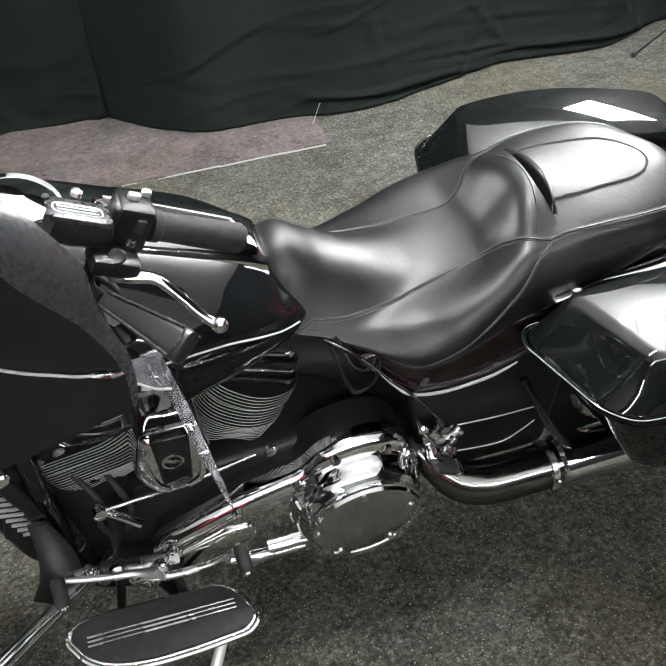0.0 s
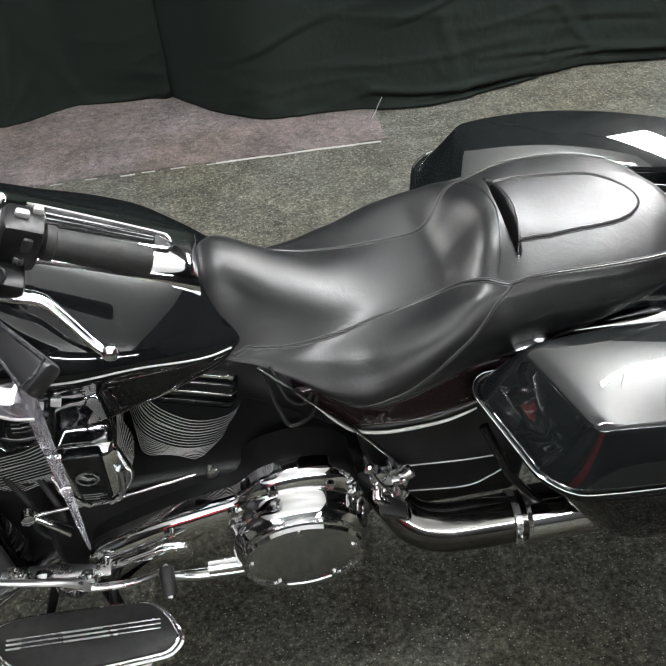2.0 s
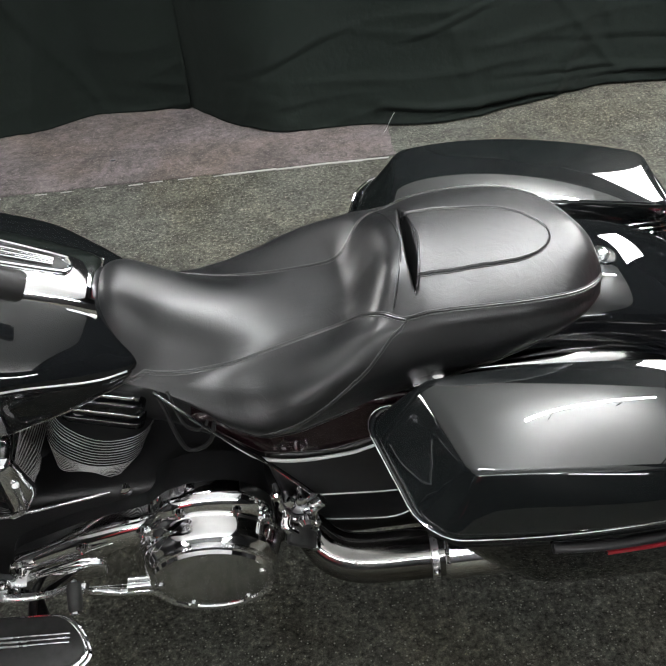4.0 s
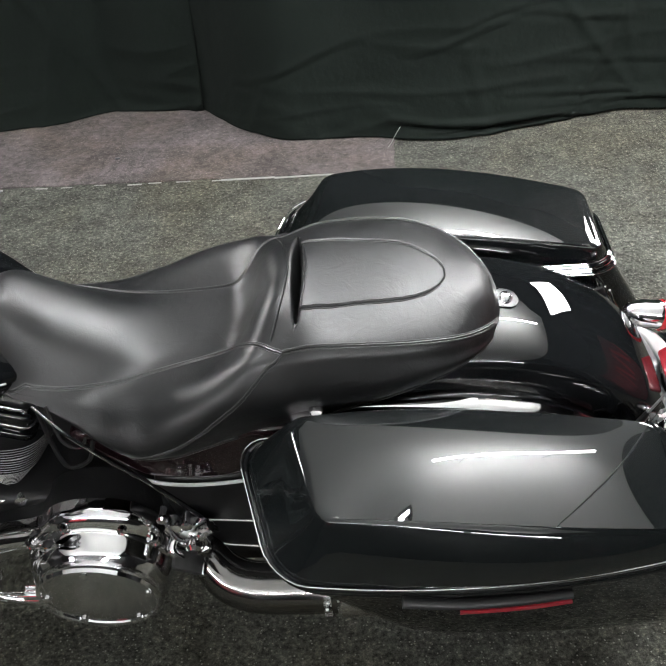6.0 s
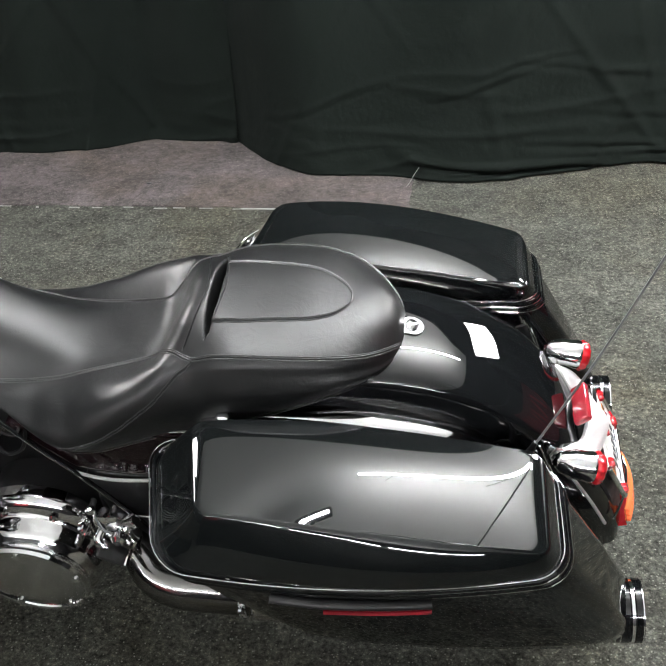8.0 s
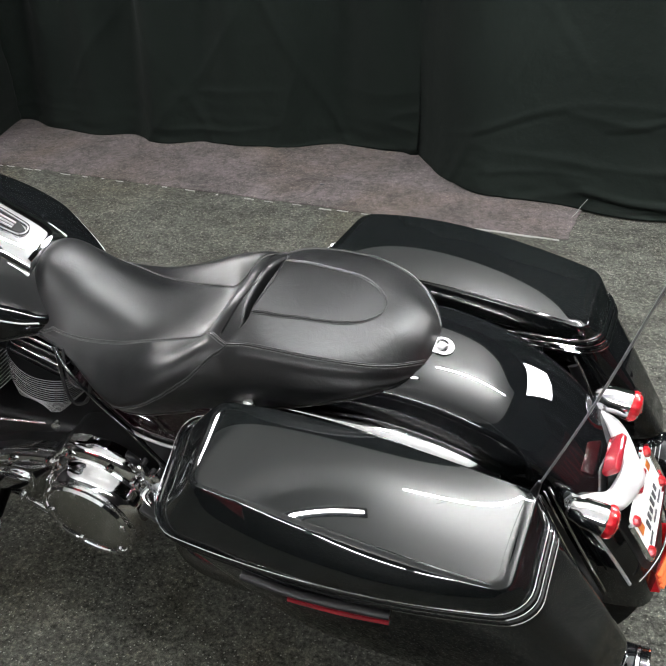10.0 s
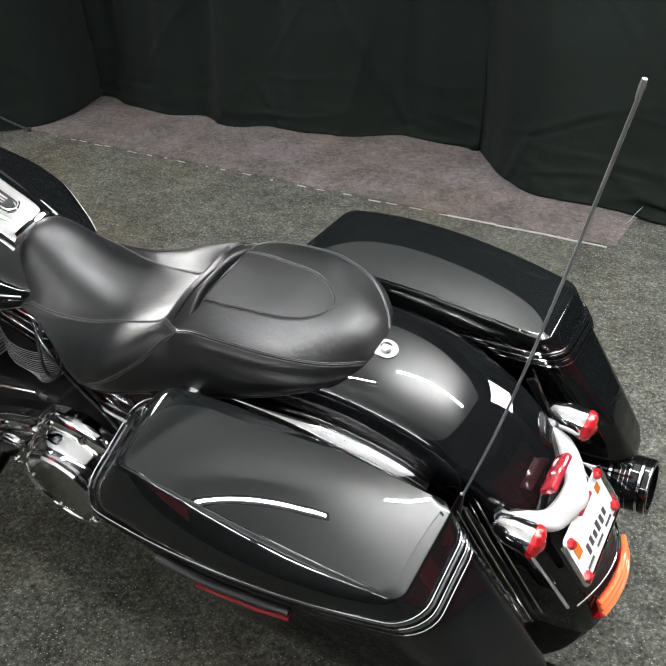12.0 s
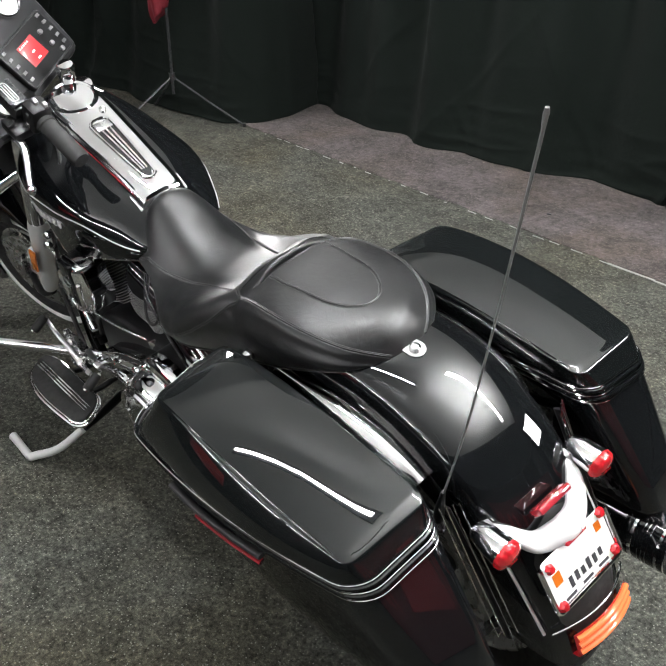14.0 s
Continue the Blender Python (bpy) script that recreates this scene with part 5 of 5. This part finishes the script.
# --- front end, turned to the left lock about the steering axis
STEER, HEAD = 30.0, Vector((-0.66, 0, 0.90))
STEER_AXIS = Vector((0.438, 0, 0.899))
LOCK = Matrix.Translation(HEAD) @ Matrix.Rotation(radians(STEER), 4, STEER_AXIS) @ Matrix.Translation(-HEAD)
TURN = Matrix.Translation(HEAD) @ Matrix.Rotation(radians(15), 4, STEER_AXIS) @ Matrix.Translation(-HEAD)
AXLE = Vector((-1.235, 0.06, 0.248))
wheel(AXLE, 0.258, 0.12, bike, "front_wheel", 9, TURN, True)
for side in (-1, 1):
    leg = part("fork_leg", moved(tube([(-0.70, side * 0.11, 0.93), (-0.86, side * 0.11, 0.60)], 0.026, 16), TURN), CHROME, bike, "chrome front fork leg")
    part("slider", moved(tube([(-0.845, side * 0.11, 0.63), (-0.86, side * 0.11, 0.60), (-0.965, side * 0.11, 0.38), (-0.985, side * 0.108, 0.345)], [0.026, 0.029, 0.027, 0.022], 18), TURN), BRIGHT, leg)
    part("axle_arm", moved(tube([(-0.985, side * 0.108, 0.33), (-1.06, side * 0.105, 0.295), (AXLE[0], AXLE[1] + side * 0.085, AXLE[2])], [0.014, 0.010, 0.012], 12, 14), TURN), CAST, leg)
    part("reflector", moved(box((-0.910, side * 0.149, 0.497), (0.024, 0.006, 0.090), 0.003, (0, 26, 0)), TURN), AMBER, leg, "amber fork reflector")
cal = part("brake_caliper", moved(box((-1.03, -0.075, 0.40), (0.07, 0.04, 0.11), 0.012, (0, 25, 0)), TURN), POLISHED, bike, "chrome front brake caliper")
for dz in (-0.03, 0.03):
    part("bolt", moved(lathe([(0, 0.009), (0.008, 0.009), (0.010, 0.004)], (-1.03 - dz * 0.4, -0.094, 0.40 + dz), (0, -1, 0), 10), TURN), STEEL, cal)
rows = []
for a in np.linspace(-20, 100, 36):
    c, s = math.cos(radians(a)), math.sin(radians(a))
    rr, w = 0.298, 0.074
    rows.append([(AXLE[0] - c * (rr - d), y + AXLE[1], AXLE[2] + s * (rr - d)) for y, d in ((-w, 0.085), (-w, 0.03), (-w * 0.75, 0.006), (0, 0), (w * 0.75, 0.006), (w, 0.03), (w, 0.085), (w * 0.96, 0.085), (w * 0.96, 0.03), (w * 0.7, 0.01), (0, 0.004), (-w * 0.7, 0.01), (-w * 0.96, 0.03), (-w * 0.96, 0.085))])
part("front_fender", moved(skin(rows), TURN), GLOSS, bike, "glossy black front fender", 60)

# batwing fairing: outer shell with a rolled matt edge, matt inner panel
EDGE_V = [0, 0.12, 0.25, 0.4, 0.55, 0.7, 0.85, 1.0, 1.25]
EDGE_X = [-0.485, -0.484, -0.487, -0.498, -0.510, -0.526, -0.543, -0.557, -0.585]
EDGE_Y = [-0.416, -0.412, -0.414, -0.415, -0.419, -0.424, -0.429, -0.431, -0.434]
EDGE_Z = [1.009, 1.042, 1.073, 1.109, 1.142, 1.172, 1.203, 1.235, 1.285]
LIP_X = [-0.482, -0.477, -0.477, -0.486, -0.493, -0.494, -0.507, -0.532, -0.585]
LIP_Y = [-0.414, -0.412, -0.410, -0.408, -0.405, -0.400, -0.394, -0.386, -0.37]
LIP_Z = [1.010, 1.042, 1.074, 1.115, 1.149, 1.182, 1.214, 1.252, 1.30]


def along(tx, ty, tz, v):
    return Vector((float(curve_at(EDGE_V, tx, v)), float(curve_at(EDGE_V, ty, v)), float(curve_at(EDGE_V, tz, v))))


def wing(u, v, off=0.0):
    """The shell in steered measures, each wing ending on its rolled edge."""
    a = abs(u)
    y = (0.43 - 0.11 * v) * math.copysign(math.sin(a * math.pi / 2) ** 0.9, u)
    zt = 1.36 - 0.02 * a
    zb = 1.05 + 0.05 * a**2.2 + 0.42 * max(0.0, 1 - a) * min(1.0, 3 * a) - 0.6 * max(0.0, 1 - a) ** 2
    z = zb + (zt - zb) * v
    x = -1.02 + (0.335 - 0.085 * v) * a**2.6 + 0.12 * v * (1 - a)
    p = LOCK @ Vector((x + off, y * (1.0 - off / 0.43), z))
    if u < 0:
        end = along(EDGE_X, EDGE_Y, EDGE_Z, v)
        k = max(0.0, (a - 0.45) / 0.55)
        was = LOCK @ Vector((-1.02 + 0.335 - 0.085 * v, -(0.43 - 0.11 * v), 1.10 + 0.24 * v))
        p += (end - was) * k * k * (3 - 2 * k)
    return p


us, vs = np.linspace(-1, 1, 61), np.linspace(0, 1.25, 25)
bm = skin([[wing(u, v) for v in vs] + [wing(u, v, 0.012) for v in vs[::-1]] for u in us])
fairing = part("fairing", bm, GLOSS, bike, "glossy black batwing fairing turned with the handlebar", 60)
rows = [[wing(u, v, 0.03) + LOCK.to_3x3() @ Vector((0.02 + 0.13 * (1 - abs(u)) ** 0.7, -math.copysign(0.02, u), 0)) for v in vs] for u in us[2:-2]]
part("inner_panel", skin(rows, closed=False), PLASTIC, fairing, "matt black inner fairing panel", 60)
rows = []
for v in np.linspace(0, 1.25, 36):
    a, b = along(EDGE_X, EDGE_Y, EDGE_Z, v), along(LIP_X, LIP_Y, LIP_Z, v)
    puff = Vector((0.5, -0.5, 0.7)) * 0.16 * (b - a).length
    inn = wing(-0.96, v, 0.03)
    rows.append([a + Vector((-0.006, 0, 0)), a + Vector((0.001, -0.002, 0.001)), a.lerp(b, 0.25) + puff * 0.75, a.lerp(b, 0.5) + puff, a.lerp(b, 0.8) + puff * 0.6, b, b.lerp(inn, 0.3) + Vector((0, 0.004, -0.006)), inn])
part("edge_trim", skin(rows, closed=False), VINYL, fairing, "rolled matt edge of the fairing", 70)
stripe = [Vector(q) for q in spline([(-0.488, -0.418, 1.064), (-0.511, -0.429, 1.083), (-0.526, -0.436, 1.095), (-0.546, -0.442, 1.112), (-0.564, -0.448, 1.128), (-0.582, -0.453, 1.146)], 24)]
part("pinstripe", tube(stripe, 0.0016, 8), BRIGHT, fairing)
part("stripe_end", tube(stripe[:8:2], [0.002, 0.006, 0.006, 0.002], 10, 12, flat=0.5), STEEL, fairing)
part("windscreen", skin([[wing(u, 1.25) + LOCK.to_3x3() @ Vector((t * 0.06, -0.03 * u * t, t * 0.12 * (1 - abs(u) ** 3))) for t in (0, 0.5, 1)] for u in np.linspace(-0.85, 0.85, 24)], closed=False), GLOSS, fairing)

# instruments on the inner panel
DASH = LOCK @ Matrix.Translation((-0.71, 0.052, 1.09)) @ Euler((0, radians(62), 0)).to_matrix().to_4x4() @ Euler((0, 0, radians(90))).to_matrix().to_4x4()
dash = part("dashboard", moved(slab(rounded([(-0.26, -0.11), (0.115, -0.11), (0.135, 0.06), (0.125, 0.14), (-0.10, 0.14), (-0.24, 0.10)], 0.03), -0.03, 0.0, "z", 0.012), DASH), PLASTIC, bike, "black dashboard with round gauges and a radio")
radio = part("radio", moved(slab(rounded([(-0.095, -0.095), (0.095, -0.095), (0.095, 0.02), (-0.095, 0.02)], 0.012), 0.0, 0.014, "z", 0.004), DASH), SATIN, dash, "black radio with a red display")
part("screen", moved(box((-0.012, -0.034, 0.0142), (0.062, 0.056, 0.003), 0.001), DASH), SCREEN, dash, "glowing red radio display")
for k in range(10):
    part("button", moved(box(((-0.078 if k < 5 else 0.078), 0.008 - 0.02 * (k % 5), 0.015), (0.012, 0.007, 0.004), 0.001), DASH), WHIP, dash)
for k in range(7):
    part("screen_mark", moved(box((-0.036 + 0.008 * k if k < 5 else -0.012, -0.012 if k < 5 else -0.036 - 0.018 * (k - 5), 0.0162), (0.004 if k < 5 else 0.010, 0.004, 0.0008), 0.0), DASH), WHITE, dash)
part("radio_rim", moved(tube([(x, y, 0.013) for x, y in rounded([(-0.092, -0.092), (0.092, -0.092), (0.092, 0.017), (-0.092, 0.017)], 0.014, 5) + [(-0.092, -0.07)]], 0.0025, 6), DASH), PLASTIC, dash)
for kx, ky in ((0.045, -0.02), (0.045, -0.055), (0.055, -0.08)):
    part("radio_knob", moved(lathe([(0.013, 0.006), (0.020, 0.006), (0.021, 0.004), (0.021, 0)], (kx, ky, 0), (0, 0, 1), 14), DASH), WHIP, dash)
for gx, gy, gr in ((-0.085, 0.080, 0.044), (0.045, 0.085, 0.044), (-0.165, 0.02, 0.034), (-0.18, -0.06, 0.030)):
    g = part("gauge_bezel", moved(lathe([(0, gr), (0.012, gr), (0.016, gr * 0.93), (0.012, gr * 0.86)], (gx, gy, 0), (0, 0, 1), 28, caps=(False, False)), DASH), CHROME, dash)
    part("gauge_face", moved(lathe([(0.006, gr * 0.9), (0.007, 0.0)], (gx, gy, 0), (0, 0, 1), 28), DASH), WHITE if gr > 0.035 else SILVER, dash)
    part("gauge_needle", moved(box((gx + gr * 0.2, gy + gr * 0.2, 0.009), (gr * 0.8, 0.003, 0.002), 0.0, (0, 0, 40)), DASH), INK, dash)

# handlebar and controls, left side
GA, GB = Vector((-0.424, -0.140, 1.006)), Vector((-0.310, -0.134, 0.944))
bar = part("handlebar", tube([GB.lerp(GA, 0.05), GA, (-0.50, -0.136, 1.025), (-0.56, -0.125, 1.015), (-0.63, -0.085, 0.995), (-0.70, -0.02, 0.985), (-0.80, 0.08, 0.985), (-0.90, 0.15, 0.98)], 0.0127, 12, 50), SATIN, bike, "black handlebar turned to the left")
ax = (GB - GA).normalized()
gl = (GB - GA).length
part("grip", lathe([(0, 0.017), (0.002, 0.0215), (0.012, 0.0215), (0.014, 0.019), (gl - 0.006, 0.0205), (gl, 0.017), (gl, 0)], GA, ax, 24), RUBBER, bar, "black rubber grip")
part("grip", lathe([(0, 0.019), (0.11, 0.0205), (0.115, 0.0)], (-0.925, 0.155, 0.995), (-0.85, 0.35, -0.35), 24), RUBBER, bar)
M_ = ax.to_track_quat("X", "Z").to_matrix().to_4x4()
sw = part("switch_housing", box(GA - ax * 0.026, (0.048, 0.050, 0.066), 0.010, M_), SATIN, bar, "black switch housing")
for dx, dy, dz, sx, sz, mt in ((-0.02, -0.024, 0.012, 0.012, 0.02, RUBBER), (-0.024, -0.024, -0.014, 0.012, 0.012, STEEL), (-0.030, 0.0, 0.036, 0.016, 0.010, SILVER), (-0.012, 0.012, 0.036, 0.012, 0.010, SILVER)):
    part("switch", box(GA + M_ @ Vector((dx, dy, dz)), (sx, 0.010, sz), 0.003, M_), mt, sw)
rs = part("clutch_reservoir", box(GA - ax * 0.092 + Vector((0.002, -0.016, -0.008)), (0.080, 0.048, 0.038), 0.016, M_), PLASTIC, bar, "black hydraulic clutch reservoir")
part("reservoir_cap", box(GA - ax * 0.092 + Vector((0.006, -0.018, 0.012)), (0.074, 0.042, 0.010), 0.0045, M_), VINYL, rs)
slot_ = [GA - ax * 0.092 + Vector((0.006, -0.020, 0.0178)) + M_ @ Vector((x, y, 0)) for x, y in rounded([(-0.029, -0.0085), (0.029, -0.0085), (0.029, 0.0085), (-0.029, 0.0085)], 0.008, 5)]
part("cap_slot", tube(slot_ + slot_[:1], 0.0013, 6), POLISHED, rs)
for dy in (-0.003, 0.003):
    part("cap_rib", tube([GA - ax * 0.092 + Vector((0.006, -0.020, 0.0178)) + M_ @ Vector((x, dy, 0)) for x in (-0.024, 0.024)], 0.0012, 6), POLISHED, rs)
for x, y in ((-0.034, -0.016), (0.034, -0.016), (-0.034, 0.016), (0.034, 0.016)):
    part("cap_screw", lathe([(0, 0.0045), (0.002, 0.0045), (0.003, 0.002)], GA - ax * 0.092 + Vector((0.006, -0.018, 0.0165)) + M_ @ Vector((x, y, 0)), (0, 0, 1), 10), INK, rs)
part("lever_perch", box(GA - ax * 0.058 + Vector((0, -0.040, -0.034)), (0.060, 0.046, 0.024), 0.007, M_), SATIN, bar)
part("pivot_screw", lathe([(0, 0.011), (0.002, 0.011), (0.0035, 0.009), (0.0025, 0.006), (0.0025, 0)], GA - ax * 0.052 + Vector((0.0, -0.052, -0.018)), (0, -0.5, 0.86), 18), SATIN, bar)
lv = part("clutch_lever", tube([(-0.482, -0.188, 0.985), (-0.460, -0.196, 0.980), (-0.432, -0.200, 0.970), (-0.410, -0.213, 0.948), (-0.388, -0.229, 0.922), (-0.371, -0.239, 0.907)], [0.013, 0.011, 0.009, 0.008, 0.0075, 0.0075], 12, 30, flat=0.75), CHROME, bike, "polished clutch lever with a ball end")
part("ball_end", lathe([(-0.0115, 0.0), (-0.0095, 0.006), (-0.005, 0.0098), (0, 0.011), (0.005, 0.0098), (0.0095, 0.006), (0.0115, 0)], (-0.368, -0.239, 0.906), (0.7, -0.3, -0.6), 16), CHROME, lv)
part("clutch_cable", tube([(-0.55, -0.12, 1.0), (-0.52, -0.10, 0.93), (-0.48, -0.12, 0.88), (-0.50, -0.14, 0.80)], 0.0045, 8, 24), RUBBER, bike)

# mirror under the bar: a dark tapered housing; below it a clear wind deflector
a_, b_ = Vector((-0.497, -0.222, 0.978)), Vector((-0.418, -0.336, 0.984))
d_ = (b_ - a_).normalized()
side_ = d_.cross(Vector((0, -0.6, 0.8))).normalized()
up_ = side_.cross(d_)
rows = []
for t, w, h in ((0.0, 0.006, 0.004), (0.03, 0.011, 0.008), (0.5, 0.016, 0.011), (0.94, 0.021, 0.013), (0.985, 0.020, 0.011), (1.0, 0.016, 0.007)):
    c = a_.lerp(b_, t)
    rows.append([c + side_ * w * x + up_ * h * y for x, y in rounded([(-1, -1), (1, -1), (1, 1), (-1, 1)], 0.55, 4)])
mi = part("mirror", skin(rows), PLASTIC, bike, "black mirror housing beside the fairing")
face_ = up_ if up_.z > 0 else -up_
edge_ = [a_.lerp(b_, t) + side_ * w * s + face_ * h for t, w, h, s in ((0.05, 0.0095, 0.008, -1), (0.5, 0.0140, 0.011, -1), (0.93, 0.0185, 0.0125, -1), (0.955, 0.0165, 0.0125, 0), (0.93, 0.0185, 0.0125, 1), (0.5, 0.0140, 0.011, 1), (0.05, 0.0095, 0.008, 1))]
part("mirror_rim", tube(edge_, 0.0022, 8), VINYL, mi, "raised lighter rim round the mirror back")
part("mirror_stem", tube([a_, (-0.51, -0.19, 0.975), (-0.50, -0.16, 0.985)], 0.008, 10, 12), SATIN, mi)
blade = spline([(-0.458, -0.292, 0.940), (-0.450, -0.318, 0.926), (-0.438, -0.355, 0.904), (-0.426, -0.392, 0.864), (-0.417, -0.422, 0.838), (-0.410, -0.444, 0.818)], 30)
rows = []
for k, c in enumerate(blade):
    c, t = Vector(c), k / 29
    w = float(np.interp(t, [0, 0.12, 0.3, 0.55, 0.8, 1], [0.011, 0.010, 0.0085, 0.0065, 0.0042, 0.0015]))
    wide_ = Vector((0.92, 0.30, 0.22)) * w
    n = Vector((-0.15, 0.70, 0.70))
    h, bow = n * 0.0018, n * -0.007 * (1 - t)
    rows.append([c - wide_, c - wide_ * 0.93 - h, c - h + bow, c + wide_ * 0.93 - h, c + wide_, c + wide_ * 0.93 + h, c + h + bow, c - wide_ * 0.93 + h])
df = part("wind_deflector", skin(rows), TINTED, bike, "clear smoky sickle-shaped wind deflector under the mirror", 60)
part("clear_bracket", skin([[Vector(a).lerp(Vector(b), t) + Vector((-0.15, 0.7, 0.7)) * d for d in (-0.002, 0.002) for t in ((0, 0.5, 1) if d < 0 else (1, 0.5, 0))] for a, b in (((-0.482, -0.318, 0.966), (-0.452, -0.290, 0.938)), ((-0.484, -0.340, 0.968), (-0.448, -0.318, 0.930)), ((-0.480, -0.352, 0.968), (-0.446, -0.336, 0.926)))]), TINTED, df, "clear acrylic bracket")
part("bracket_edge", tube([(-0.480, -0.353, 0.968), (-0.463, -0.348, 0.946), (-0.446, -0.337, 0.926)], 0.0016, 8, 12), BRIGHT, df)
part("deflector_clamp", box((-0.482, -0.265, 0.955), (0.022, 0.026, 0.035), 0.006, (35, 0, 20)), SATIN, df)
part("clamp_screw", tube([(-0.47, -0.285, 0.93), (-0.44, -0.275, 0.928)], 0.005, 8), STEEL, df)

# ---------------------------------------------------------------- stands beside the curtain
def tripod(name, x, y, hub, height, reach, turns, label, mat):
    ob = thing(name, label, "light stand", m=pose(x, y, 0))
    part("pole", tube([(0, 0, hub - 0.10), (0, 0, height)], 0.008, 10), mat, ob)
    part("collar", lathe([(-0.02, 0.018), (0.02, 0.018)], (0, 0, hub), (0, 0, 1), 12), mat, ob)
    for a in turns:
        d = Vector((math.cos(radians(a)), math.sin(radians(a)), 0))
        lg = part("leg", tube([(0, 0, hub), d * reach * 0.5 + Vector((0, 0, hub * 0.5)), d * reach + Vector((0, 0, 0.008))], 0.006, 8), mat, ob)
        part("rubber_foot", lathe([(-0.008, 0.011), (0.012, 0.011)], d * reach + Vector((0, 0, 0.009)), (0, 0, 1), 10), RUBBER, lg)
    return ob


def softbox(x, y, z, target, size, label):
    """A square soft light on the head of its stand."""
    ob = thing("softbox", label, "softbox", "softboxes on stands", look((x, y, z), target))
    h = size / 2
    part("shell", skin([[(sx * k, sy * k, d) for sx, sy in ((-1, -1), (1, -1), (1, 1), (-1, 1))] for k, d in ((h, 0.0), (h, 0.02), (h * 0.55, 0.22), (0.06, 0.28))], caps=(False, True)), SATIN, ob)
    part("diffuser", box((0, 0, 0.004), (size - 0.01, size - 0.01, 0.006), 0.0), SOFTBOX, ob)
    return ob


tripod("light_stand", -2.98, 1.535, 0.27, 1.75, 0.41, (39, 165, 265), "thin grey tripod stand before the black curtain", VINYL)
softbox(-2.90, 1.45, 1.95, (0.0, 0.0, 0.7), 0.6, "square softbox lamp on a stand, switched on")
rows = []
for k, z in enumerate(np.linspace(0.60, 1.05, 14)):
    w = 0.035 + 0.04 * math.sin(k * 0.45 + 0.4)
    rows.append([(-3.02 + (w + 0.014 * math.sin(5 * a + k)) * math.cos(a), 1.52 + (w * 0.7 + 0.012 * math.sin(4 * a)) * math.sin(a), z + 0.05 * math.cos(a - 0.4) * (1 - k / 13)) for a in np.linspace(0, 2 * math.pi, 28, endpoint=False)])
tagged(finish("red_cloth", skin(rows), REDCLOTH), "dark red cloth draped on the light stand", "cloth")
tripod("light_stand", 2.42, 2.05, 0.30, 1.85, 0.46, (178, 60, 300), "thin black tripod stand at the curtain's foot", SATIN)
softbox(2.38, 1.75, 2.02, (0.3, 0.0, 0.7), 0.60, "square softbox lamp on a stand, switched on")

# red banner on the wall that the bright metal mirrors
tagged(finish("banner", box((-2.7, -4.52, 1.25), (1.6, 0.02, 0.8), 0.004), REDWALL), "plain red cloth banner hung on the showroom wall", "banner")

sign = thing("banner", "dark red cloth banner with bright red bars of writing", "banner", m=pose(4.30, 0.9, 0.90))
part("cloth", box((0, 0, 0), (0.02, 4.2, 1.7), 0.004), DARKCLOTH, sign)
for dy in (-1.9, 1.9):
    part("wire", tube([(0, dy, 0.84), (0, dy, CEIL - 0.89)], 0.003, 6), SATIN, sign)
for k in range(9):
    part("letter_bar", box((-0.014, -1.6 + 0.4 * k, 0.1), (0.006, 0.14, 0.85), 0.0, (12 if k % 2 else -12, 0, 0)), REDWALL, sign)
